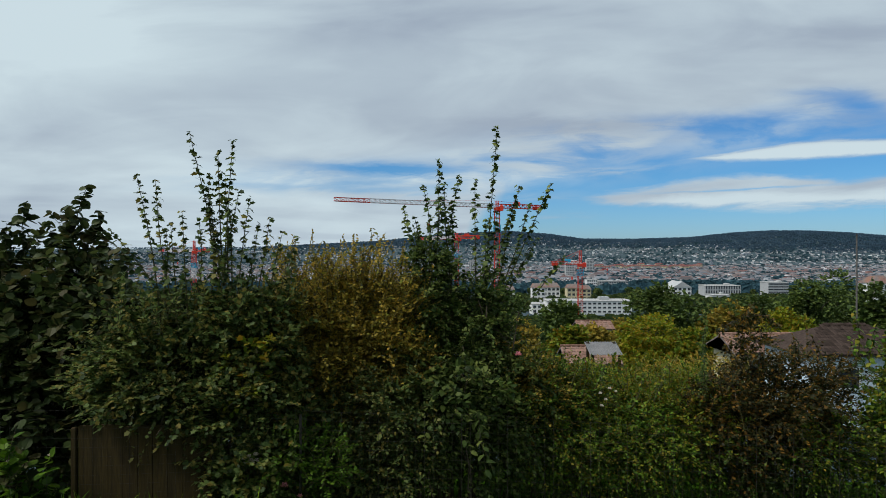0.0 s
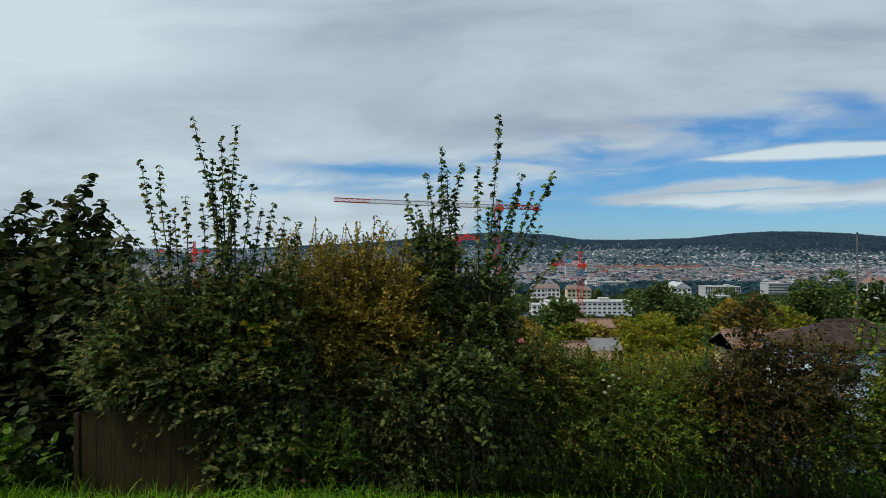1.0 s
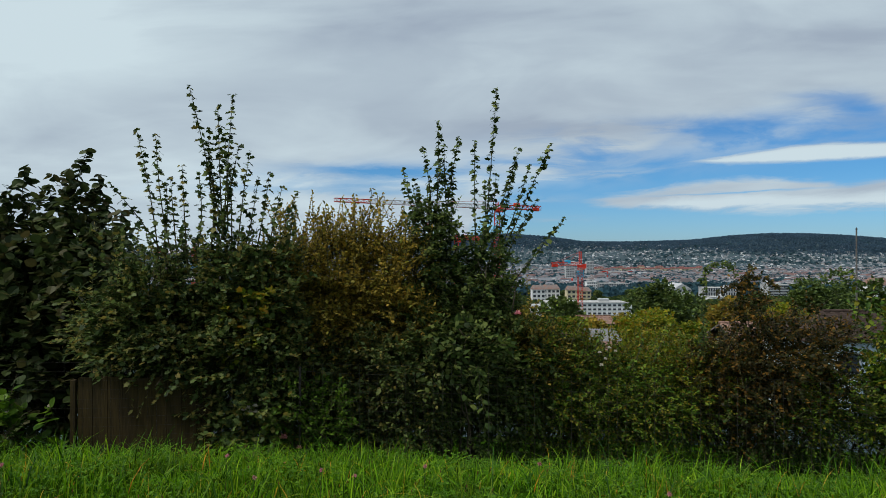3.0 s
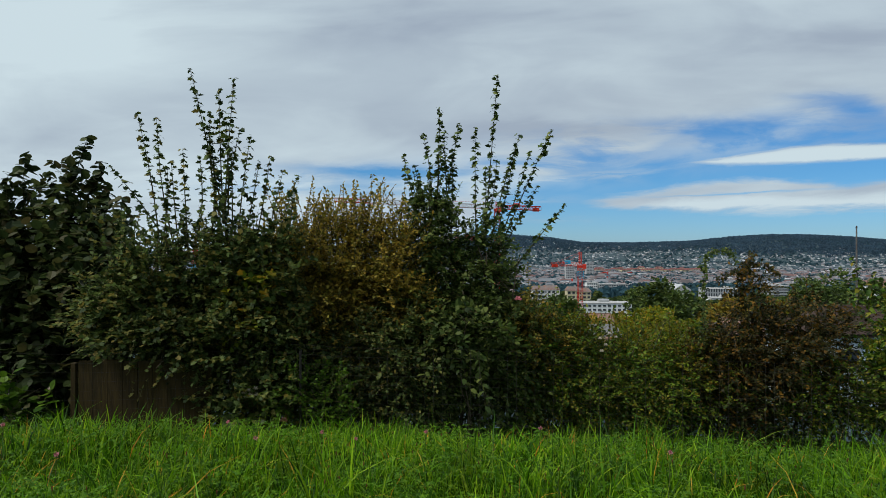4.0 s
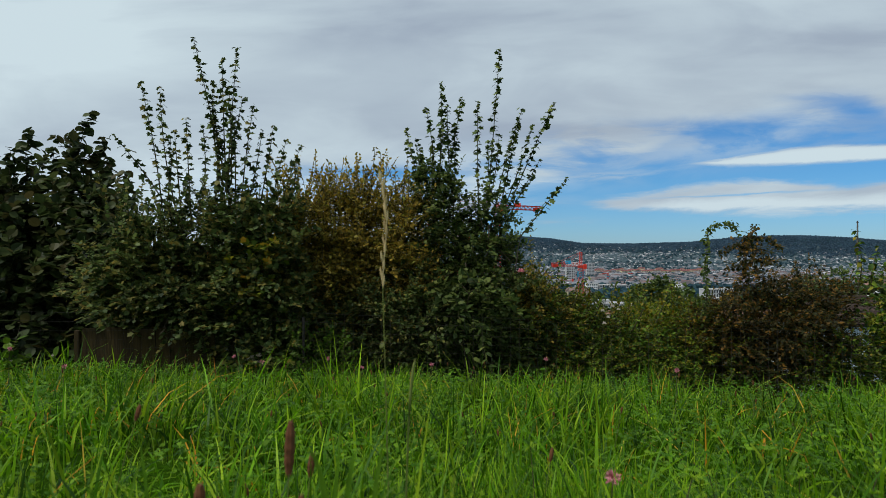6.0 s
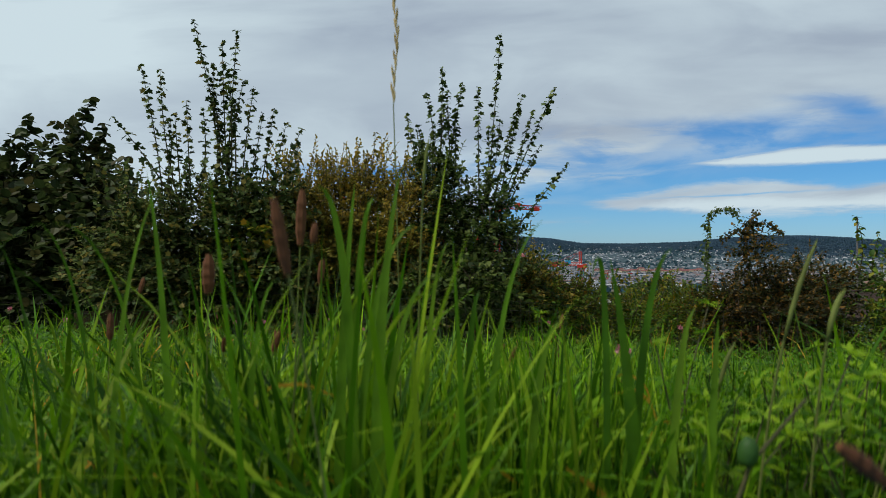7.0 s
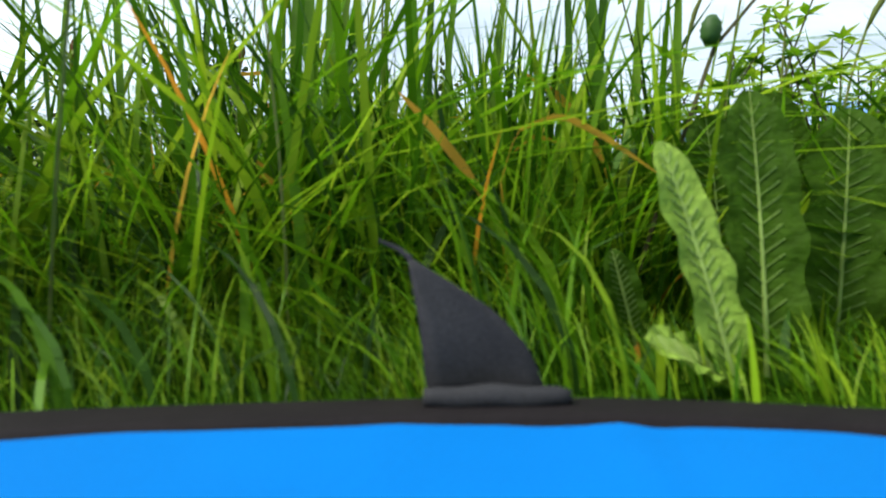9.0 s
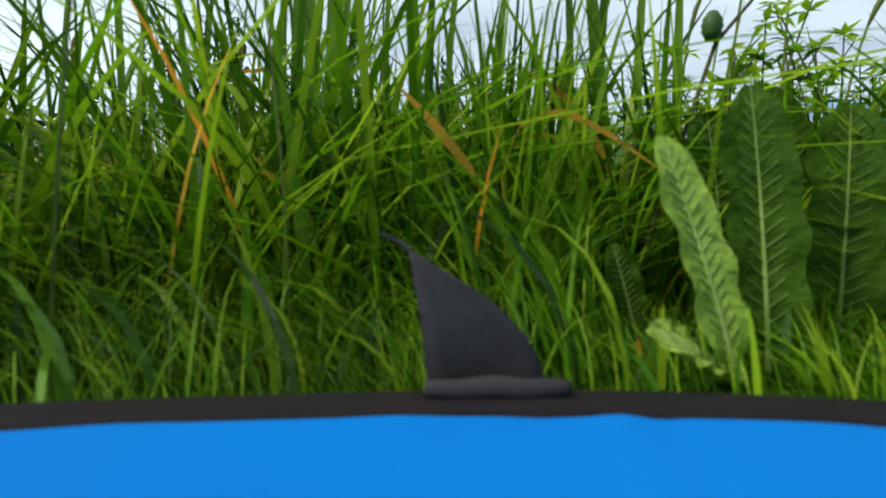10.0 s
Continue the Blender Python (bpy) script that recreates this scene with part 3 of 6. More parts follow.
RIDGE_U = np.array([-1.2, -0.55, -0.30, -0.10, 0.0, 0.10, 0.17, 0.22, 0.30, 0.39, 0.46, 0.52, 0.58, 0.64, 0.70, 0.8, 1.2])
RIDGE_Z = np.array([20, 26, 30, 70, 118, 138, 118, 86, 84, 96, 128, 142, 140, 128, 108, 90, 80], dtype=float)


def ground_z(x, y):
    x, y = np.asarray(x, dtype=float), np.asarray(y, dtype=float)
    z = np.interp(y, RISE_Y, RISE_Z)
    far = np.clip((y - 2700) / 1600, 0, 1)
    far = far * far * (3 - 2 * far)
    top = np.interp(x / np.maximum(y, 1.0), RIDGE_U, RIDGE_Z) - 24
    z = np.where(y > 2700, -82 * (1 - far) + top * far - np.clip(y - 4400, 0, None) * 0.05, z)
    near = np.clip(1 - np.hypot(x, y - 1) / 40, 0, 1)
    # the meadow also falls away to the right
    z = z - .042 * np.clip(x, -1.5, 5) * np.clip((y - .8) / 4.2, 0, 1) * np.clip((14 - y) / 5, 0, 1)
    return z + near * 0.035 * np.sin(x * 2.1 + 0.6) * np.cos(y * 1.7) * np.clip((np.hypot(x, y + .15) - 0.75) * 1.5, 0, 1)


def make_ground():
    r = np.concatenate([[0.02], np.geomspace(0.25, 4950, 150)])
    az = np.linspace(-np.pi, np.pi, 361)[:-1]
    A, R = np.meshgrid(az, r)
    x, y = R * np.sin(A), R * np.cos(A)
    V = np.stack([x, y, ground_z(x, y)], -1).reshape(-1, 3)
    n = len(az)
    i, j = np.meshgrid(np.arange(len(r) - 1), np.arange(n), indexing="ij")
    k = (j + 1) % n
    F = np.stack([i * n + j, (i + 1) * n + j, (i + 1) * n + k, i * n + k], -1).reshape(-1, 4)
    cap = np.array([[j for j in range(n)]])
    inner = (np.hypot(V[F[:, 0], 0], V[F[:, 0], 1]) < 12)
    me = mesh_of("ground", V, [F, cap], M_SOIL_HAZE, True)
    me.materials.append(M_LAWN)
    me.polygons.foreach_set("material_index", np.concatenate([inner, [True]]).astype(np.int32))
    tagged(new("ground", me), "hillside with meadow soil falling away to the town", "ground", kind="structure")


make_ground()


def gz(x, y):
    return float(ground_z(x, y))


# ---------------------------------------------------------------- the hedge
def garland(base, strands, y):
    """A climbing vine: thin winding stems closely set with small hanging leaves."""
    root = thing("climbing_vine", base, "brownish vine arching over with small hanging leaves", "vine")
    for pts in strands:
        c = np.array(pts)
        d = np.r_[0, np.cumsum(np.hypot(*np.diff(c, axis=0).T))]
        t = np.arange(0, d[-1], .014)
        path = np.c_[np.interp(t, d, c[:, 0]), y + .03 * np.sin(t * 9), np.interp(t, d, c[:, 1])]
        stem = part("stem", tube(path, .006 * (1.15 - .8 * t / d[-1]), 5), M_BARK, root)
        n = len(path) * 3
        P = np.repeat(path, 3, 0) + rng.normal(size=(n, 3)) * .022
        D = np.c_[rng.normal(size=n) * .8, rng.normal(size=n) * .6 - .3, rng.normal(size=n) * .35 - .55]
        part("foliage", leaves(P, D, rng.normal(size=(n, 3)) + np.array([0, -.6, .8]), rng.uniform(.035, .062, n), OVAL), M_BROWN if c[0, 0] > 3.5 else M_DARK, stem, kind="stuff")


def make_hedge():
    shrub("hazel_bush", (-6.0, 9.0, gz(-6, 9) - 0.05),
          [(-5.98, 9.0, 1.05, .30, .35, .72), (-5.25, 9.0, 1.25, .26, .35, .80), (-4.98, 9.0, .95, .30, .35, .75), (-6.9, 9.0, .9, .6, .6, .75), (-5.8, 8.8, .1, 1.3, .7, 1.0),
           (-4.55, 8.6, .55, .40, .5, .70), (-5.0, 8.3, -.4, .95, .55, .75), (-6.4, 8.2, -.5, .9, .5, .8), (-4.3, 8.2, .1, .45, .45, .6)],
          3000, 0.36, 7, 0.135, ROUND, M_HAZEL, "large grey green hazel bush with broad round leaves", stems=9, stem_r=0.035, droop=0.45, shoot_leaf=0.155, sprig=.03, swell=.7,
          shoots=[(-5.9, 9.0, 1.3, -5.94, 9.0, 2.27), (-6.1, 9.0, 1.2, -6.2, 9.0, 1.98), (-5.25, 9.0, 1.4, -5.07, 9.0, 2.50), (-5.35, 9.0, 1.3, -5.35, 9.0, 2.22), (-5.1, 9.0, 1.3, -4.86, 9.0, 2.16), (-5.5, 9.0, 1.3, -5.6, 9.0, 2.0),
                  (-6.4, 9.0, 1.2, -6.5, 9.0, 1.95), (-4.5, 8.6, 1.0, -4.36, 8.6, 1.62), (-4.6, 8.6, .9, -4.66, 8.6, 1.48), (-4.95, 8.9, 1.1, -4.76, 8.9, 1.85)])
    shrub("field_maple", (-2.9, 7.35, gz(-2.9, 7.35) - 0.05),
          [(-3.95, 7.55, .12, .42, .4, .50), (-3.4, 7.3, .30, .45, .4, .55), (-2.85, 7.4, .05, .55, .45, .50), (-2.5, 7.3, .80, .24, .25, .55), (-2.15, 7.3, .30, .45, .45, .62), (-2.9, 7.5, .62, .35, .35, .45),
           (-3.55, 7.15, -.05, .40, .3, .34), (-2.95, 7.1, -.08, .45, .3, .36), (-2.35, 7.1, -.25, .45, .35, .50), (-1.85, 7.15, -.35, .42, .35, .50), (-2.1, 7.1, -.85, .55, .35, .45), (-2.0, 7.4, .75, .25, .3, .45)],
          4700, 0.23, 9, 0.058, LOBED, M_MAPLE, "grey green field maple with tall thin upright shoots", stems=9, stem_r=0.028, droop=0.4, shoot_leaf=0.074, sprig=.06, swell=.5,
          shoots=[(-3.2, 7.2, .6, -3.49, 7.2, 2.46), (-3.0, 7.2, .7, -3.27, 7.2, 2.40), (-2.48, 7.2, 1.2, -2.845, 7.1, 2.92), (-2.5, 7.2, 1.2, -2.39, 7.2, 2.86),
                  (-2.52, 7.25, 1.2, -2.56, 7.2, 2.71), (-2.35, 7.2, .9, -2.20, 7.2, 2.20), (-2.2, 7.25, .8, -2.0, 7.3, 1.97), (-3.1, 7.2, .9, -3.74, 7.1, 1.84),
                  (-2.9, 7.2, .8, -2.97, 7.2, 2.06), (-2.5, 7.15, 1.2, -2.32, 7.2, 2.28), (-2.8, 7.2, 1.0, -2.78, 7.2, 1.96), (-2.05, 7.3, .8, -1.85, 7.3, 1.82), (-1.95, 7.3, .7, -1.68, 7.3, 1.75),
                  (-2.3, 7.2, .9, -2.1, 7.2, 1.9), (-3.3, 7.2, .7, -3.15, 7.2, 1.85), (-2.65, 7.2, 1.0, -2.66, 7.2, 2.2), (-1.9, 7.4, .7, -1.75, 7.4, 1.6), (-3.0, 7.2, .8, -3.1, 7.2, 1.9),
                  (-2.55, 7.2, 1.3, -2.66, 7.2, 2.45), (-2.45, 7.2, 1.3, -2.48, 7.2, 2.4), (-2.6, 7.2, 1.2, -2.62, 7.2, 1.95), (-2.4, 7.2, 1.1, -2.42, 7.2, 2.05)]
          + [(-3.6 + .5 * k, 7.3, .35, -3.7 + .5 * k, 7.25, 1.35 + .2 * math.sin(k * 2.3)) for k in range(4)],
          tufts=(110, -3.95, -1.65, 7.3, .40, .95, .45))
    shrub("maple_sapling", (-2.3, 7.0, gz(-2.3, 7.0) - .05), [(-2.3, 7.0, .38, .16, .12, .16), (-2.15, 7.0, .12, .14, .12, .14), (-2.05, 7.0, .5, .1, .1, .12)],
          70, .2, 8, .07, LOBED, M_SPINDLE, "maple sapling with yellow green leaves", stems=3, stem_r=.01, droop=.4)
    shrub("hornbeam", (-1.25, 8.2, gz(-1.25, 8.2) - 0.05),
          [(-1.55, 8.2, .30, .55, .5, .95), (-1.05, 8.2, .25, .50, .5, .98), (-.60, 8.2, .25, .45, .5, .92), (-1.90, 7.85, .35, .45, .45, .75), (-1.45, 7.8, .05, .40, .3, .55)],
          6000, 0.24, 9, 0.055, OVAL, M_RUST, "rusty olive hornbeam turning brown in autumn", stems=10, stem_r=0.025, droop=0.25, shoot_leaf=0.07, sprig=.08, swell=.42,
          shoots=[(-2.05 + .21 * k, 8.2, .95, -2.1 + .22 * k + .1 * math.sin(k * 3.7), 8.2, 1.62 + .16 * math.sin(k * 1.9)) for k in range(8)] + [(-1.0, 8.2, 1.1, -.92, 8.2, 1.88)], tufts=(230, -2.2, -.45, 8.2, .75, 1.38, .42))
    shrub("cherry_plum", (.15, 8.4, gz(.15, 8.4) - 0.05),
          [(-.25, 8.5, .95, .26, .35, .80), (.05, 8.5, .75, .26, .35, .85), (.42, 8.5, .2, .38, .45, .75), (-.3, 8.2, -.4, .55, .5, .8), (.3, 8.1, -.5, .55, .5, .75), (.9, 8.4, -.6, .45, .5, .75), (.62, 8.4, .45, .30, .35, .75)],
          4800, 0.25, 9, 0.064, OVAL, M_DARK, "dark green cherry plum with long leafy shoots above the hedge", stems=9, stem_r=0.03, droop=0.45, shoot_leaf=0.082, shoot_shape=LOBED, sprig=.06, swell=.5,
          shoots=[(-.1, 8.4, 1.2, -.05, 8.5, 2.83), (-.15, 8.4, 1.2, -.27, 8.5, 2.48), (.0, 8.4, 1.1, .22, 8.5, 2.61), (.45, 8.4, .8, .43, 8.5, 2.56), (.55, 8.5, .9, .73, 8.5, 3.26),
                  (.6, 8.4, .8, 1.03, 8.5, 2.46), (.7, 8.4, .8, 1.40, 8.2, 2.46), (-.25, 8.4, 1.1, -.53, 8.5, 2.18), (.65, 8.4, .6, 1.25, 8.4, 1.75), (.1, 8.45, 1.2, .02, 8.5, 2.5),
                  (.5, 8.4, .9, .72, 8.5, 2.1), (.8, 8.4, .5, 1.60, 8.4, 1.5), (-.1, 8.4, 1.2, -.02, 8.4, 2.3), (.65, 8.4, .8, .95, 8.5, 2.2), (-.2, 8.4, 1.0, -.38, 8.5, 2.05), (.1, 8.4, 1.0, .12, 8.5, 2.2), (.65, 8.4, .8, 1.15, 8.4, 2.2), (.4, 8.4, .7, .56, 8.4, 2.0)])
    shrub("blackthorn", (-1.1, 7.8, gz(-1.1, 7.8) - 0.05),
          [(-1.75, 7.65, -.35, .50, .3, .45), (-1.1, 7.6, -.40, .50, .3, .45), (-.5, 7.6, -.40, .45, .3, .45), (-1.4, 7.6, -.95, .6, .35, .40), (-.7, 7.6, -1.0, .6, .35, .40)],
          3000, 0.22, 9, 0.052, OVAL, M_MAPLE, "dark grey green blackthorn below the hornbeam", stems=8, stem_r=0.018, droop=0.45, swell=.4)
    shrub("rambling_rose", (2.2, 8.5, gz(2.2, 8.5) - 0.05),
          [(1.45, 8.6, -.6, .5, .5, .62), (2.05, 8.8, -.80, .6, .5, .55), (2.7, 8.7, -.90, .55, .5, .50), (5.0, 8.25, -1.0, .5, .25, .4), (1.6, 8.3, -1.0, .7, .4, .45), (2.4, 8.3, -1.1, .7, .4, .40), (3.2, 8.5, -1.0, .8, .4, .40), (1.15, 8.5, -.4, .32, .4, .60)],
          5000, 0.22, 9, 0.046, OVAL, M_GREEN, "tangled green rambling rose with fine leaves", stems=12, stem_r=0.015, droop=0.5, shoot_leaf=0.06, sprig=.05, swell=.38,
          shoots=[(1.4, 8.4, -.2, 1.52, 8.4, .42), (2.0, 8.4, -.3, 2.15, 8.3, .12), (2.8, 8.4, -.4, 3.0, 8.4, .10), (1.7, 8.4, -.2, 1.85, 8.2, .22), (2.45, 8.3, -.5, 2.6, 8.25, .02)])
    shrub("spindle_bush", (1.75, 8.9, gz(1.75, 8.9) - 0.05),
          [(1.35, 8.9, -.40, .40, .4, .45), (2.0, 9.0, -.60, .45, .4, .42), (2.7, 9.1, -.68, .55, .4, .42), (3.4, 8.7, -.65, .45, .4, .45)],
          2000, 0.22, 9, 0.055, OVAL, M_SPINDLE, "yellow green spindle bush turning orange at the top", stems=6, stem_r=0.015, droop=0.3, shoot_leaf=0.07, swell=.4,
          tufts=(50, 1.0, 3.3, 8.9, -.45, -.15, .30))
    shrub("copper_bush", (4.2, 8.6, gz(4.2, 8.6) - 0.05),
          [(4.5, 8.6, -.38, .60, .6, .48), (3.85, 8.6, -.55, .45, .5, .45), (4.2, 8.6, -1.0, 1.2, .5, .5), (4.95, 8.7, -.40, .38, .5, .58), (5.3, 8.7, -.45, .28, .3, .55), (4.1, 8.5, .2, .24, .2, .4)],
          3600, 0.24, 9, 0.052, OVAL, M_BROWN, "brownish red leaved bush with a climbing vine above it", stems=9, stem_r=0.022, droop=0.4, shoot_leaf=0.062,
          shoots=[(5.2, 8.6, 0, 5.0, 8.6, .45), (4.7, 8.6, 0, 4.8, 8.6, .4), (4.3, 8.5, -.1, 4.5, 8.5, .34), (4.9, 8.6, -.1, 5.15, 8.6, .36), (3.7, 8.5, -.3, 3.62, 8.5, .2)])
    shrub("privet_bush", (6.4, 8.7, gz(6.4, 8.7) - 0.05),
          [(6.2, 8.6, -.5, .42, .5, .85), (7.0, 8.8, -.3, .8, .6, 1.0), (6.4, 8.4, -1.1, 1.0, .5, .6)],
          2000, 0.26, 9, 0.075, OVAL, M_GREEN, "bushy green privet with loose upright shoots", stems=7, stem_r=0.02, shoot_leaf=0.10,
          shoots=[(5.6, 8.6, 0, 5.58, 8.6, .82), (5.8, 8.6, 0, 5.9, 8.6, .6), (6.1, 8.6, .2, 6.3, 8.6, .75)])
    shrub("young_hornbeam", (1.1, 8.6, gz(1.1, 8.6) - .05), [(1.1, 8.3, -.15, .18, .2, .45), (1.25, 8.3, -.45, .3, .25, .45)],
          420, .26, 9, .055, OVAL, M_RUST, "young hornbeam with rusty orange leaves", stems=4, stem_r=.012, droop=.3)
    shrub("elder_seedling", (-1.35, 7.0, gz(-1.35, 7.0) - 0.03),
          [(-1.7, 7.0, -.75, .28, .25, .45), (-1.3, 7.0, -.85, .32, .25, .42)],
          330, 0.22, 9, 0.05, OVAL, M_ELDER, "fresh green seedling bush at the foot of the hedge", stems=5, stem_r=0.008, droop=0.4)
    shrub("ash_sapling", (0.0, 7.6, gz(0.0, 7.6) - 0.03),
          [(-.2, 7.6, -.25, .35, .2, .25), (.25, 7.6, -.1, .35, .2, .3)],
          70, 0.40, 11, 0.11, OVAL, M_DARK, "young ash with long drooping feathered leaves", stems=4, stem_r=0.012, droop=0.7)

    garland((3.47, 8.4, gz(3.47, 8.4) - .03), [[(3.45, -.5), (3.465, .22), (3.47, .58), (3.48, .84), (3.60, .905), (3.82, .925), (3.87, .79)],
                                               [(4.03, -.5), (4.02, -.08), (3.99, .37), (3.975, .60), (3.98, .76)], [(3.98, .62), (3.90, .66), (3.78, .61), (3.63, .50)],
                                               [(3.98, .66), (4.10, .74), (4.30, .735), (4.44, .60)], [(3.99, .36), (4.12, .44), (4.28, .46), (4.33, .40)], [(3.99, .60), (4.06, .74), (4.13, .90)],
                                               [(3.99, .30), (3.85, .36), (3.72, .28)]], 8.4)
    shrub("climbing_vine", (-5.2, 6.82, gz(-5.2, 6.82) - .03), [(-5.5, 6.8, -.75, .7, .08, .45), (-4.7, 6.8, -.9, .5, .08, .4), (-6.2, 6.8, -.6, .5, .08, .5)],
          110, .3, 6, .11, ROUND, M_ELDER, "climbing vine with large olive green leaves on the wire fence", stems=4, stem_r=.008, droop=.3)
    # low bramble and ivy closing the foot of the hedge
    for x, mt, lb in [(-5.4, M_DARK, "dark ivy covering the foot of the hedge"), (-.4, M_DARK, "dark bramble under the hedge"), (.9, M_DARK, "dark bramble under the hedge"),
                      (2.3, M_GREEN, "green bramble under the hedge"), (3.8, M_DARK, "dark bramble under the hedge"), (5.4, M_DARK, "dark bramble under the hedge")]:
        g = gz(x, 8.5)
        shrub("bramble", (x, 8.5, g - .05), [(x, 8.6, g + .4, .85, .35, .6), (x + .3, 8.5, g + .8, .7, .35, .45), (x - .4, 8.9, g + .7, .6, .4, .6)],
              1100, .24, 8, .054, OVAL, mt, lb, stems=6, stem_r=.01, droop=.5)
    for x in (-3.3, -1.6):
        g = gz(x, 8.3)
        shrub("ivy", (x, 8.3, g - .05), [(x, 8.4, g + .5, .95, .4, .75), (x, 8.5, g + 1.4, .9, .4, .7)], 1100, .26, 8, .08, OVAL, M_DARK, "dark ivy filling the hedge behind the boards", stems=5, stem_r=.01, droop=.5)


make_hedge()


# ---------------------------------------------------------------- fence at the foot of the hedge
def make_fence():
    y = 6.95
    x0 = -4.0
    g = gz(-3.3, y) - .06
    panel = thing("fence_panel", (-3.3, y, g), "weathered brown board panel behind wire mesh", "fence panel")
    for i in range(9):
        part("board", box(x0 + 0.08 + i * 0.163, y, g - 0.05 + rng.uniform(-.01, .01), 0.158, 0.02, 1.10 + rng.uniform(-.012, .012), 0, 0.004), M_BOARD, panel)
    for z in (0.2, 0.85):
        part("rail", box(-3.3, y + 0.03, g + z, 1.5, 0.035, 0.07), M_BOARD, panel)
    part("post", box(x0 - 0.05, y, g - 0.2, 0.05, 0.05, 1.22, 0, 0.006), M_BOARD, panel, "grey upright post")
    fence = thing("wire_fence", (0, 6.88, gz(0, 6.88)), "galvanised wire mesh fence overgrown by the hedge", "fence")
    for px in (-6.2, -1.55):
        part("post", tube([(px, 6.88, gz(px, 6.88) - .2), (px, 6.88, gz(px, 6.88) + 1.1)], 0.014, 8), M_WIRE, fence)
    xs = np.arange(-6.2, 6.9, 0.1)
    zb = ground_z(xs, np.full_like(xs, 6.86))
    A = np.c_[xs, np.full_like(xs, 6.86), zb]
    B = A + np.array([0, 0, 1.15])
    xa = np.linspace(-6.2, 6.8, 60)
    za = ground_z(xa, np.full_like(xa, 6.86))
    H = [(np.c_[xa[:-1], np.full(59, 6.86), za[:-1] + h], np.c_[xa[1:], np.full(59, 6.86), za[1:] + h]) for h in np.arange(0.05, 1.16, 0.1)]
    part("mesh", bars(np.concatenate([A] + [h[0] for h in H]), np.concatenate([B] + [h[1] for h in H]), 0.0012, 3), M_WIRE, fence)


make_fence()


def flower(kind, x, y, z, r, material, label, petals=14):
    root = thing(kind, (x, y, z), label, "flower", "blossoms in the hedge")
    part("stalk", tube([(x, y + 0.15, z - 0.25), (x, y + .05, z - .1), (x, y, z)], [.004, .003, .003], 4), M_STEM, root)
    a = np.arange(petals) * 2.4
    ring = np.sqrt((np.arange(petals) + .5) / petals)
    D = np.stack([np.cos(a) * ring, np.sin(a) * ring - 0.4, 1.05 - ring], -1)
    P = np.tile([[x, y, z]], (petals, 1)) + D * r * .12
    part("petals", leaves(P, D, np.stack([np.cos(a), np.sin(a), np.ones(petals)], -1) * -1.0, r, OVAL), material, root)


for x, y, z, r, mt, lb in [(-1.72, 6.85, -.95, .05, M_PINK, "pink rose in full bloom"), (-1.55, 6.85, -1.06, .035, M_PINK, "small pale pink rose blossom"), (-1.70, 6.8, -1.22, .04, M_PINK, "pink rose in full bloom"),
                           (.95, 8.0, .28, .05, M_PINK, "salmon pink rose in bloom"), (2.0, 8.05, -.22, .03, M_WHITEP, "faded white rose in the hedge"), (2.07, 8.05, -.30, .028, M_WHITEP, "faded white rose in the hedge"),
                           (2.12, 8.05, -.16, .03, M_WHITEP, "faded white rose in the hedge"), (2.02, 8.05, -.38, .032, M_WHITEP, "faded white rose in the hedge"), (2.2, 8.05, -.2, .026, M_WHITEP, "faded white rose in the hedge")] + [
                           # white spots low in the hedge, built as petal clusters
                           (-2.16 + .05 * (k % 4) + .02 * (k % 3), 6.82, -.60 - .045 * (k // 3) - .02 * (k % 2), .034, M_WHITEP, "cluster of white petals low in the hedge") for k in range(9)] + [
                           (-4.74, 6.8, -.64, .034, M_WHITEP, "cluster of white petals low in the hedge"), (-4.68, 6.8, -.67, .03, M_WHITEP, "cluster of white petals low in the hedge"), (-4.22, 6.8, -.60, .03, M_WHITEP, "cluster of white petals low in the hedge")]:
    flower("rose", x, y, z, r, mt, lb)


# ---------------------------------------------------------------- trees behind the hedge
def tree(x, y, top, width, material, label, n=2600, leaf=0.22, kind="tree"):
    g = gz(x, y)
    h = top - g
    root = thing(kind, (x, y, g), label, "tree")
    trunk_top = np.array([x + rng.normal() * .1 * width, y, g + h * 0.7])
    t = np.linspace(0, 1, 6)[:, None]
    path = np.array([x, y, g - .1]) * (1 - t) + trunk_top * t + rng.normal(size=(6, 3)) * 0.03 * width * t
    geo = [tube(path, 0.035 * h * (1 - .75 * t[:, 0]) + .02, 7)]
    k = 9
    C = np.c_[x + rng.uniform(-1, 1, k) * width * .36, y + rng.normal(size=k) * width * .2, g + h * rng.uniform(.25, .8, k)]
    C[0] = (x, y, g + h * .84)
    R = np.c_[width * rng.uniform(.18, .3, k), width * rng.uniform(.18, .3, k), h * rng.uniform(.14, .22, k)]
    for c in C:
        geo.append(tube([path[2 + int(rng.integers(0, 3))], c * .6 + path[3] * .4, c], [.014 * h, .009 * h, .004 * h], 5))
    part("trunk", join(geo), M_BARK, root)
    per = 6
    m_ = n // per
    pk = rng.integers(0, k, m_)
    d = unit(rng.normal(size=(m_, 3)))
    P = C[pk] + R[pk] * d * rng.uniform(.55, 1.08, m_)[:, None]
    lv, _ = sprays(P, d + np.array([0, 0, .3]), leaf * 2.2, per, leaf, SLIM if y < 25 else CLUMP, .25)
    part("crown", (lv[0], lv[1]), material, root, kind="stuff")


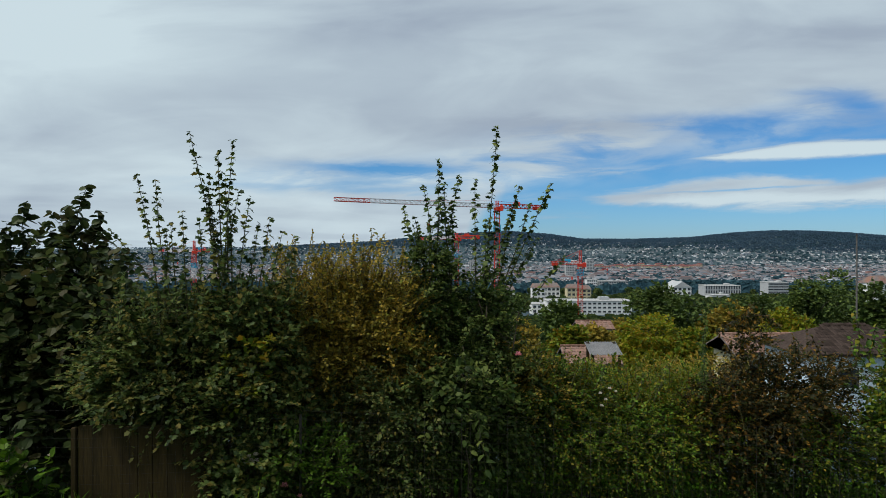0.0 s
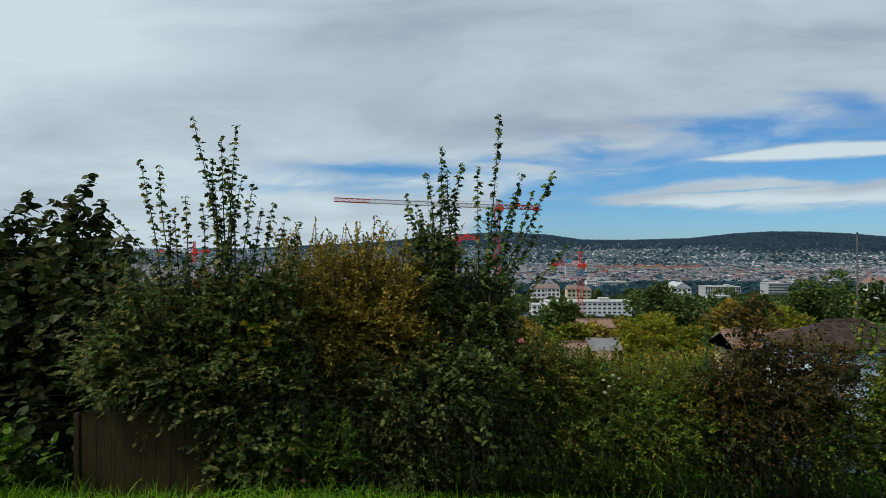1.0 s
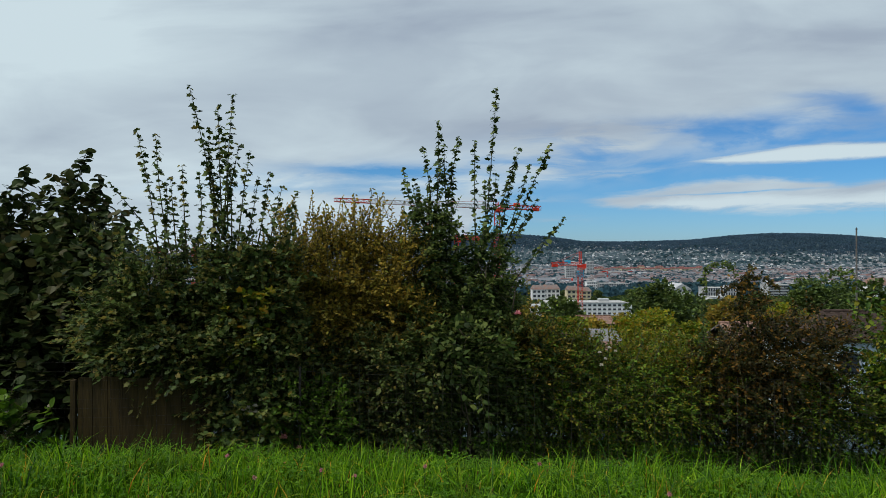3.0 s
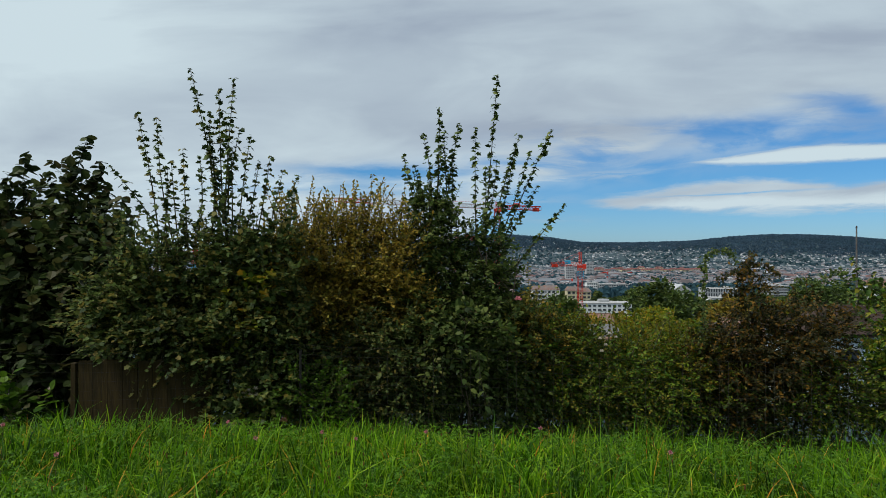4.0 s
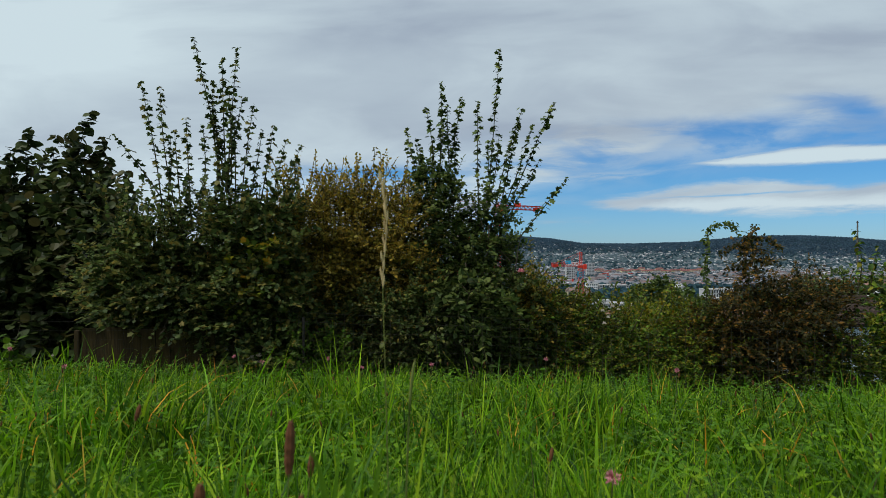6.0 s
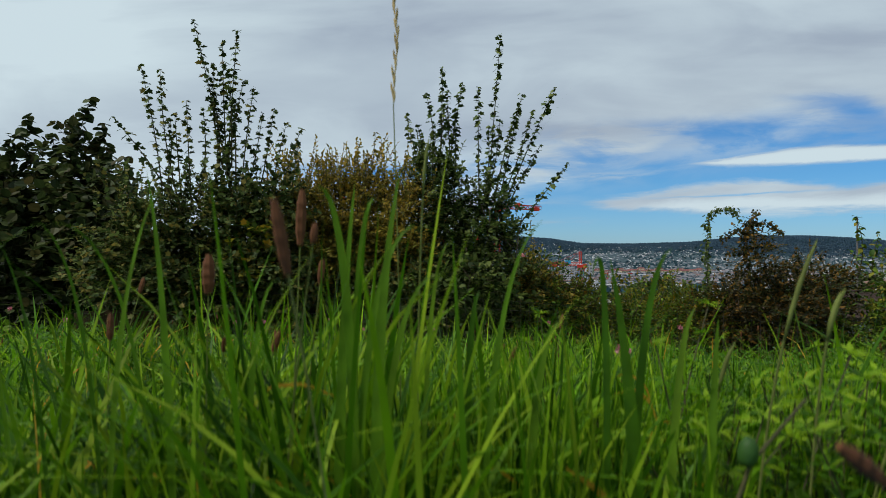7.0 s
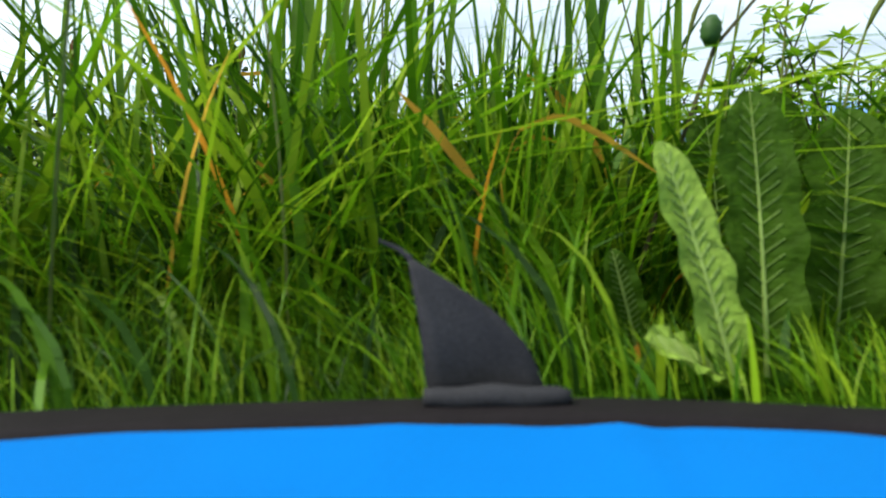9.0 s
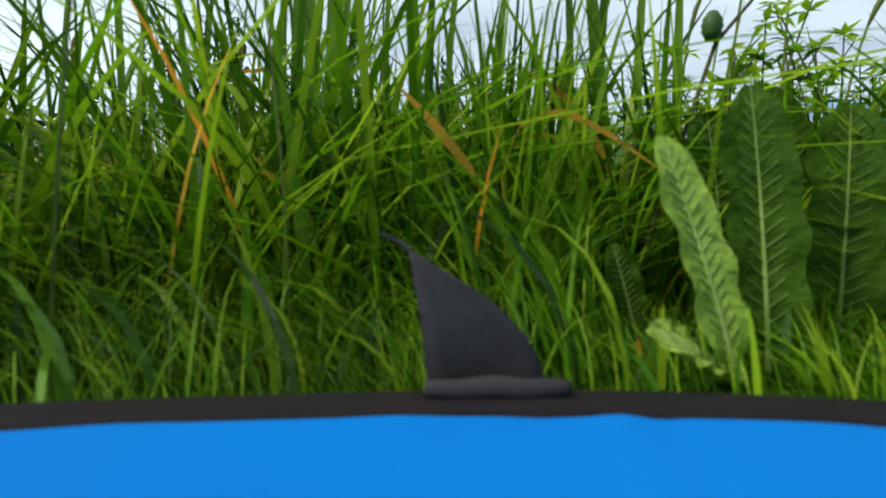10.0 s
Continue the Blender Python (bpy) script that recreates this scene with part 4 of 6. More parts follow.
TREES = [  # bearing, distance, top, width, leaf colour, words
    (.345, 62, -2.4, 7.0, M_TREE, "dark green broadleaf tree"), (.325, 42, -3.1, 6.0, M_LIME, "yellowing bushy tree"), (.40, 40, -3.6, 3.6, M_SPINDLE, "lime green and orange bushy tree"),
    (.185, 60, -3.8, 5.0, M_TREE, "dark green rounded tree"), (.455, 56, -3.6, 4.5, M_RUST, "brown autumn tree"), (.535, 46, -3.0, 4.4, M_LIME, "yellow green bushy tree"),
    (.575, 85, -2.8, 9.0, M_TREE, "tall dark green tree"), (.62, 95, -2.2, 9.0, M_TREE, "tall dark green tree"), (.685, 60, -2.2, 6.0, M_TREE, "dark green tree"),
    (.205, 11.5, -.42, 1.8, M_GREEN, "loose green garden bush"), (.262, 12.5, -.52, 2.2, M_SPINDLE, "yellow green garden bush"), (.325, 12.5, -.60, 2.2, M_SPINDLE, "yellow green garden bush turning orange"), (.39, 12, -.62, 1.8, M_GREEN, "loose green garden bush"),
    (.125, 30, -2.2, 3.0, M_RUST, "reddish brown young tree"), (.28, 48, -4.0, 4.0, M_RUST, "brown and yellow bushy tree"), (.50, 70, -4.0, 6.0, M_TREE, "dark green tree"),
    (.245, 20, -2.2, 3.0, M_GREEN, "loose green garden bush"), (.33, 17, -1.9, 2.6, M_GREEN, "loose green garden bush"), (.42, 18, -1.6, 2.6, M_RUST, "brown garden bush"),
    (-.05, 60, -2.6, 7.0, M_TREE, "dark green broadleaf tree"), (-.2, 70, -2.8, 8.0, M_TREE, "dark green broadleaf tree"), (-.38, 60, -3.2, 7.0, M_TREE, "dark green broadleaf tree"),
    (-.6, 60, -3.0, 8.0, M_TREE, "dark green broadleaf tree"), (.08, 80, -4.0, 7.0, M_TREE, "dark green broadleaf tree"), (.64, 30, -2.4, 4.0, M_TREE, "dark garden tree beside the hut"),
    (.236, 37, -3.2, 2.4, M_RUST, "brown and green young tree"), (.205, 33, -2.7, 2.2, M_SPINDLE, "yellow green young tree"), (.75, 34, -1.8, 5.0, M_TREE, "dark garden tree beside the hut"), (.56, 34, -3.0, 3.0, M_LIME, "yellow green bush behind the huts")]
for u, d, top, wd, mt, lb in TREES:
    tree(u * d, d, top, wd, mt, lb + " behind the hedge", 7000 if d < 15 else 6000 if d < 25 else 11000 if d < 50 else 10000, 0.085 if d < 15 else 0.17 if d < 25 else 0.19 if d < 50 else 0.32)


# ---------------------------------------------------------------- garden huts
TILE_V = np.array([(-.5, 0, .02), (-.2, 0, .16), (.2, 0, .08), (.5, 0, .02), (-.5, 1, .0), (-.2, 1, .12), (.2, 1, .05), (.5, 1, .0),
                   (-.5, 0, -.05), (.5, 0, -.05), (-.2, 0, -.03), (.2, 0, -.04)])
TILE_F = [np.array([(0, 1, 5, 4), (1, 2, 6, 5), (2, 3, 7, 6), (8, 10, 1, 0), (10, 11, 2, 1), (11, 9, 3, 2)])]


def tile_slope(parent, material, x0, x1, ye, ze, yr, zr, cols, rows, hip=0.0):
    """Rows of tiles from the eave (ye, ze) up to the ridge (yr, zr); hip narrows the rows at both ends."""
    run = math.hypot(yr - ye, zr - ze)
    tw, tl = (x1 - x0) / cols, run / rows
    me = mesh_of("tile", TILE_V * np.array([tw, tl * 1.12, tl * .9]), TILE_F, material)
    o = ORIGIN[parent.name]
    tilt = math.atan2(zr - ze, yr - ye)
    for r in range(rows):
        f = r / rows
        for c in range(cols):
            x = x0 + (c + .5) * tw
            if x < x0 + hip * f or x > x1 - hip * f:
                continue
            ob = new("tile", me)
            ob.parent = parent
            ob.matrix_basis = Matrix.Translation((x - o[0], ye + (yr - ye) * f - o[1], ze + (zr - ze) * f + .02 - o[2])) @ Euler((tilt + rng.normal() * .015, 0, rng.normal() * .01)).to_matrix().to_4x4()


def hut(name, x, y, w, d, eave, ridge, wall_mat, tile_mat, cols, rows, label, hip=0.0, over=0.25):
    """A low garden hut: boarded walls, a window and door towards the hedge, and a tiled roof with its ridge along x."""
    g = min(gz(x, y - d / 2), gz(x, y + d / 2)) - .1
    root = thing(name, (x, y, g), label, "hut")
    walls = part("wall", box(x, y, g, w, d, eave - g), wall_mat, root)
    for i in range(int(w / .16)):
        part("board", box(x - w / 2 + .08 + i * .16, y - d / 2 - .012, g + .1, .15, .02, eave - g - .12, 0, .004), wall_mat, walls)
    x0, x1, ye, yb = x - w / 2 - over, x + w / 2 + over, y - d / 2 - over, y + d / 2 + over
    ez = eave - .05
    V = [(x0, ye, ez), (x1, ye, ez), (x1, yb, ez), (x0, yb, ez), (x0 + hip, y, ridge), (x1 - hip, y, ridge)]
    V = np.array(V + [(a, b, c + .06) for a, b, c in V])
    F4 = np.array([(0, 1, 5, 4), (2, 3, 4, 5), (6, 7, 11, 10), (8, 9, 10, 11), (0, 1, 7, 6), (1, 2, 8, 7), (2, 3, 9, 8), (3, 0, 6, 9)])
    F3 = np.array([(1, 2, 5), (3, 0, 4), (7, 8, 11), (9, 6, 10)])
    roof = part("roof", (V, [F4, F3]), M_ROOF if tile_mat is M_TILE else M_DTILE, root)
    tile_slope(roof, tile_mat, x0, x1, ye - .03, ez + .07, y, ridge + .07, cols, rows, hip)
    if not hip:
        for s in (x - w / 2, x + w / 2):
            tri = np.array([(s - .03, y - d / 2, eave), (s - .03, y + d / 2, eave), (s - .03, y, ridge - .05), (s + .03, y - d / 2, eave), (s + .03, y + d / 2, eave), (s + .03, y, ridge - .05)])
            part("gable", (tri, [np.array([(0, 2, 1), (3, 4, 5)]), np.array([(0, 1, 4, 3), (1, 2, 5, 4), (2, 0, 3, 5)])]), M_BOARD, root, "brown boarded gable")
    part("ridge_cap", tube([(x0 + hip, y, ridge + .09), (x1 - hip, y, ridge + .09)], .07, 8), tile_mat, roof)
    win = part("window", box(x - w * .2, y - d / 2 - .03, eave - 1.1, .8, .05, .7, 0, .01), M_WHITE, root, "white framed window")
    part("pane", box(x - w * .2, y - d / 2 - .05, eave - 1.04, .66, .03, .58), M_GLASS, win)
    part("door", box(x + w * .25, y - d / 2 - .03, g + .15, .8, .05, 1.9, 0, .01), M_BOARD, root)


hut("garden_hut", 13.5, 21.3, 3.9, 2.8, -1.70, -1.02, M_PALEBLUE, M_DTILE, 26, 11, "pale blue garden hut with a dark brown tiled hip roof", hip=1.5)
hut("garden_hut", 12.7, 25.2, 2.9, 2.2, -2.35, -1.85, M_CREAM, M_TILE, 18, 8, "small ochre garden hut with a faded pink tiled roof")
hut("garden_shed", 5.5, 24.0, 1.6, 1.6, -2.6, -2.15, M_BOARD, M_TILE, 12, 6, "brown wooden shed with an old red tiled roof")
hut("red_roofed_house", 10.9, 46.0, 2.1, 2.0, -4.1, -3.68, M_CREAM, M_TILE, 8, 4, "low house with an orange red tiled roof")


def tin_roof(x, y, w, d, z):
    g = gz(x, y)
    root = thing("lean_to", (x, y, g), "lean-to with a grey corrugated sheet roof", "shed")
    n = 60
    xs = np.linspace(x - w / 2, x + w / 2, n)
    wave = .02 * np.sin(np.arange(n) * 2.1)
    V = np.concatenate([np.c_[xs, np.full(n, y - d / 2), z + wave], np.c_[xs, np.full(n, y + d / 2), z + .3 + wave],
                        np.c_[xs, np.full(n, y - d / 2), z + wave - .012], np.c_[xs, np.full(n, y + d / 2), z + .288 + wave]])
    i = np.arange(n - 1)
    part("sheet", (V, [np.concatenate([np.c_[i, i + 1, i + 1 + n, i + n], np.c_[i + 2 * n, i + 3 * n, i + 1 + 3 * n, i + 1 + 2 * n], np.c_[i, i + 2 * n, i + 1 + 2 * n, i + 1]])]), M_TIN, root)
    for sx in (-1, 1):
        for sy in (-1, 1):
            part("post", box(x + sx * (w / 2 - .1), y + sy * (d / 2 - .1), g - .1, .09, .09, z - g + (.3 if sy > 0 else 0) + .1), M_BOARD, root)


tin_roof(5.45, 21.5, 1.1, .9, -1.90)


def pole(x, y, top):
    g = gz(x, y)
    root = thing("utility_pole", (x, y, g), "thin weathered grey utility pole", "pole")
    part("mast", tube([(x, y, g - .3), (x, y, top)], [.065, .045], 8), M_POLE, root)
    part("cap", tube([(x, y, top), (x, y, top + .12)], [.08, .02], 8), M_WIRE, root)


pole(25.5, 39.0, 2.45)


# ---------------------------------------------------------------- cranes
def lattice(A, B, half, step, r, up=(0, 0, 1)):
    """A square lattice beam from A to B: four chords and zigzag braces."""
    A, B = np.array(A, dtype=float), np.array(B, dtype=float)
    T = unit(B - A)
    S = unit(np.cross(T, np.array(up, dtype=float) if abs(T[2]) < .9 else np.array([1.0, 0, 0])))
    U = np.cross(S, T)
    n = max(2, int(np.linalg.norm(B - A) / step))
    t = np.linspace(0, 1, n + 1)[:, None]
    mid = A * (1 - t) + B * t
    c = [mid + half * (S * a + U * b) for a, b in ((1, 1), (-1, 1), (-1, -1), (1, -1))]
    P, Q = [], []
    for k in range(4):
        P += [c[k][:1], c[k][:-1], c[k]]
        Q += [c[k][-1:], np.where((np.arange(n) % 2 == 0)[:, None], c[(k + 1) % 4][1:], c[(k + 1) % 4][1:]), c[(k + 1) % 4]]
    R = np.concatenate([np.r_[[r * 1.5], np.full(n, r * .8), np.full(n + 1, r * .8)] for _ in range(4)])
    return bars(np.concatenate(P), np.concatenate(Q), R, 4)


def crane(x, y, top, jib, counter, label, thick=0.085, bands=False, tall=False):
    """A tower crane: mast, slewing cab, jib, counter-jib with ballast, apex ties, hook."""
    g = gz(x, y)
    root = thing("tower_crane", (x, y, g), label, "crane", "tower cranes over the town")
    part("footing", box(x, y, g - .2, 4, 4, .8, 0, .1), M_CONC, root)
    z = g + .5
    i = 0
    while z < top - 1.5:
        e = min(z + 6.0, top - 1.2)
        mt = M_WPAINT if (bands and i % 2) else M_RED
        part("mast_section", lattice((x, y, z), (x, y, e), .8, 1.6, thick), mt, root)
        z, i = e, i + 1
    climb = top - (4.6 if tall else 8.2)
    part("climbing_frame", lattice((x, y, climb), (x, y, climb + 2.2), .95, 1.1, thick * 1.6), M_CYAN, root, "blue climbing frame round the mast")
    J, K = np.array(jib, dtype=float), np.array(counter, dtype=float)
    T = np.array([x, y, top])
    part("slewing_ring", tube([(x, y, top - 1.3), (x, y, top - .3)], 1.1, 12), M_RED, root)
    part("cab", box(x + 1.3, y - 1.0, top - 1.6, 1.1, 1.4, 1.7, 0, .15), M_RED, root)
    j = part("jib", lattice(T, T + J * .8, .55, 1.5, thick), M_WPAINT, root, "pale lattice jib")
    part("jib_tip", lattice(T + J * .8, T + J, .5, 1.5, thick), M_RED, root, "red lattice jib end")
    part("walkway_chord", bars([T - (0, 0, .6)], [T + J * .98 - (0, 0, .55)], .17), M_RED, j)
    part("counter_jib", lattice(T, T + K, .6, 1.5, thick * 1.3), M_RED, root)
    e = T + K * .9
    part("ballast", box(e[0], e[1], e[2] - 1.0, 2.0, 1.2, 1.2, 0, .1), M_RED, root)
    part("winch_house", box(*(T + K * .45)[:2], (T + K * .45)[2] + .2, 2.0, 1.5, 1.2, 0, .1), M_CYAN if bands or tall else M_RED, root)
    apex = T + np.array([0, 0, 4.5 if bands or tall else 1.6])
    part("apex", lattice(T, apex, .4, .8, thick), M_RED, root)
    part("ties", bars([apex, apex], [T + J * .65 + (0, 0, .5), T + K * .9 + (0, 0, .5)], .05), M_RED, root)
    h = T + J * .45
    part("hook_rope", bars([h], [h - (0, 0, 6)], .05), M_POLE, root)
    part("hook_block", box(h[0], h[1], h[2] - 7, .6, .4, 1.0, 0, .1), M_RED, root)


crane(17.1, 200, 15.2, (-48, -20, 0.6), (14.5, 6, 0), "tall red tower crane with a long pale jib")
crane(49.9, 230, -3.4, (2, 42, 0), (-11, -4, 0), "red tower crane with a blue winch house", .06, tall=True)
crane(5.6, 260, 6.5, (-16, 40, 0), (9, -4, 0), "red tower crane partly behind the hedge")
crane(-118, 300, 1.0, (-30, 30, 0), (9, -6, 0), "red and white banded tower crane", bands=True)
crane(390, 1500, -46, (60, 5, 0), (-14, -2, 0), "distant orange red tower crane", .2)


# ---------------------------------------------------------------- town
def house(name, x, y, w, d, h, wall_mat, label, cols, rows, roof="flat", roof_mat=None, turn=0.0, wide=.6, tall=.5, sink=3.0, base=None):
    """A building with storeys, sunk windows towards the hillside, and its roof."""
    g = (gz(x, y) if base is None else base)
    root = thing(name, (x, y, g), label, "building")
    part("wall", box(x, y, g - sink, w, d, h + sink, turn), wall_mat, root)
    c, s = math.cos(radians(turn)), math.sin(radians(turn))
    if roof == "flat":
        part("roof", box(x, y, g + h, w + .6, d + .6, .5, turn, .1), M_CONC if roof_mat is None else roof_mat, root)
        part("roof_box", box(x + w * .2, y, g + h + .5, w * .12, d * .3, 1.6, turn, .1), M_GREYW, root)
    else:
        a, b, k = w / 2 + .4, d / 2 + .4, min(w, d) * .32
        if roof == "gable_front":
            V = np.array([(-a, -b, 0), (a, -b, 0), (a, b, 0), (-a, b, 0), (0, -b, k), (0, b, k)])
            F = [np.array([(1, 2, 5, 4), (3, 0, 4, 5), (0, 3, 2, 1)]), np.array([(0, 1, 4), (2, 3, 5)])]
        else:
            V = np.array([(-a, -b, 0), (a, -b, 0), (a, b, 0), (-a, b, 0), (-a * .75, 0, k), (a * .75, 0, k)])
            F = [np.array([(0, 1, 5, 4), (2, 3, 4, 5), (0, 3, 2, 1)]), np.array([(1, 2, 5), (3, 0, 4)])]
        V = np.c_[V[:, 0] * c - V[:, 1] * s + x, V[:, 0] * s + V[:, 1] * c + y, V[:, 2] + g + h]
        r = part("roof", (V, F), roof_mat or M_ROOF, root)
        part("chimney", box(x + w * .2, y, g + h, 1.0, 1.0, k + 1.0), M_CONC, r)
    cw, ch = w / cols, h / rows
    me = mesh_of("window", box(0, 0, 0, cw * wide, .25, ch * tall)[0], [QUADS], M_GLASS)
    ms = mesh_of("sill", box(0, -.1, -.15, cw * wide + .3, .3, .15)[0], [QUADS], M_CONC)
    for i in range(cols):
        for k in range(rows):
            lx, ly = -w / 2 + (i + .5) * cw, -d / 2 + .08
            ob = new("window", me)
            ob.parent = root
            ob.matrix_basis = Matrix.Translation((lx * c - ly * s, lx * s + ly * c, (k + .28) * ch)) @ Euler((0, 0, radians(turn))).to_matrix().to_4x4()
            if rows < 5 and y < 700:
                sl = new("sill", ms)
                sl.parent = ob
    return root


house("apartment_block", 80, 352, 46, 14, 6.6, M_WHITE, "long white flat-roofed apartment block", 17, 3, base=-33.6, wide=.62, tall=.42)
house("apartment_block", 54, 360, 8, 12, 5.0, M_WHITE, "low white flat-roofed annexe", 3, 2, base=-34.5)
house("white_house", 185, 500, 14, 22, 9, M_WHITE, "tall white house with a pale gable", 4, 3, "gable_front", M_GREYW, base=-37)
house("workshop", 204, 470, 13, 12, 4, M_WHITE, "low white workshop with flat roof", 3, 1, base=-36.5)
house("office_block", 262, 600, 33, 16, 8, M_GREYW, "grey office block with narrow vertical windows", 14, 2, base=-41, wide=.5, tall=.7)
house("office_block", 314, 600, 19, 16, 10, M_GREYW, "pale office block with ribbon windows", 4, 4, base=-40, wide=.96, tall=.42)
house("family_house", 214, 310, 15, 11, 7, M_WHITE, "white house with an orange tiled roof", 4, 2, "hip", M_ROOF, base=-22, turn=12)
house("flats", 187, 800, 13, 14, 16, M_WHITE, "white block of flats", 5, 5, base=-53)
house("flats", 214, 800, 36, 14, 15, M_GREYW, "brownish grey block of flats", 12, 5, base=-54)
house("yellow_house", 92, 450, 9, 9, 9, M_CREAM, "yellow rendered house with hipped roof", 3, 3, "hip", base=-35)
house("yellow_house", 104, 470, 10, 9, 8, M_CREAM, "yellow rendered house with hipped roof", 3, 3, "hip", base=-36)
house("white_house", 78, 460, 12, 10, 9, M_WHITE, "white rendered house with a hipped roof", 4, 3, "hip", base=-35)
house("white_house", 66, 440, 9, 9, 9, M_WHITE, "white rendered house with a hipped roof", 3, 3, "hip", base=-34)
house("white_house", 42, 420, 10, 9, 11, M_WHITE, "tall white rendered house", 3, 4, "hip", base=-36)
house("school", 330, 900, 60, 18, 12, M_WHITE, "long white school building", 16, 3, base=-76)
house("factory", 140, 700, 42, 18, 9, M_WHITE, "low white factory with a flat roof", 10, 2, base=-56)
house("factory", 250, 760, 50, 18, 9, M_GREYW, "low grey factory with a flat roof", 12, 2, base=-58)
house("tower_block", 440, 1900, 22, 18, 44, M_GREYW, "grey tower block above the town", 5, 10)
house("tower_block", 300, 1500, 20, 18, 40, M_GREYW, "grey tower block above the town", 5, 10)
house("tower_block", 90, 1900, 24, 18, 40, M_GREYW, "pale tower block above the town", 5, 12)
house("tower_block", 280, 2200, 18, 18, 34, M_GREYW, "pale tower block above the town", 5, 10)
for i in range(30):
    ty = 2480 + 85 * (i % 5) + rng.uniform(-20, 20)
    house("terrace", ty * (.222 + .0064 * i) + rng.uniform(-8, 8), ty, rng.uniform(22, 44), 15, rng.uniform(9, 14), M_CREAM, "long terrace with red roofs", 6, 3, "hip", M_REDROOF, turn=rng.uniform(-25, 25))


def make_town():
    n = 19000
    r = 1000 * (3950 / 1000) ** rng.random(n) ** .6
    u = rng.uniform(-.78, .78, n)
    x, y = r * u, r
    gzs = ground_z(x, y)
    keep = rng.random(n) < np.clip(1.25 - np.clip(gzs + 45, 0, 200) * (1 + .9 * np.clip((u - .40) / .1, 0, 1)) / 108, 0.0, 1) * np.where(y > 2900, 1.0, .8)
    keep &= ~((np.abs(u - .3) < .45) & (r < 900) & (rng.random(n) < .5))
    x, y, gzs, r = x[keep], y[keep], gzs[keep], r[keep]
    n = len(x)
    hill = y > 2900
    w = np.where(hill, rng.uniform(3, 6.5, n), rng.uniform(7, 16, n)) * np.where(rng.random(n) < .06, 2.2, 1.0)
    d = rng.uniform(9, 16, n)
    h = np.where(hill, rng.uniform(2.5, 5.0, n), rng.uniform(4, 9, n))
    a = rng.normal(size=n) * .5
    sx, sy = np.array([-.5, .5, .5, -.5]), np.array([-.5, -.5, .5, .5])
    lx, ly = w[:, None] * sx, d[:, None] * sy
    X, Y = lx * np.cos(a)[:, None] - ly * np.sin(a)[:, None] + x[:, None], lx * np.sin(a)[:, None] + ly * np.cos(a)[:, None] + y[:, None]
    lo = np.stack([X, Y, np.broadcast_to((gzs - 6)[:, None], X.shape)], -1)
    hi = np.stack([X, Y, np.broadcast_to((gzs + h)[:, None], X.shape)], -1)
    off = (np.arange(n) * 8)[:, None, None]
    whole("town_houses", (np.concatenate([lo, hi], 1).reshape(-1, 3), [(QUADS[None] + off).reshape(-1, 4)]), M_WALLS,
          "pale rendered houses crowded across the valley town", "town", kind="stuff")
    k = np.where(rng.random(n) < .3, .6, w * .17)
    rid = np.stack([np.stack([x + s * w * .3 * np.cos(a), y + s * w * .3 * np.sin(a), gzs + h + k], -1) for s in (-1, 1)], 1)
    eave = hi + np.array([0, 0, .05])
    off = (np.arange(n) * 6)[:, None, None]
    f4 = np.array([(0, 1, 5, 4), (2, 3, 4, 5)])
    f3 = np.array([(1, 2, 5), (3, 0, 4)])
    whole("town_roofs", (np.concatenate([eave, rid], 1).reshape(-1, 3), [(f4[None] + off).reshape(-1, 4), (f3[None] + off).reshape(-1, 3)]), M_ROOFS,
          "red brown and grey roofs of the town houses", "town", kind="stuff")


make_town()


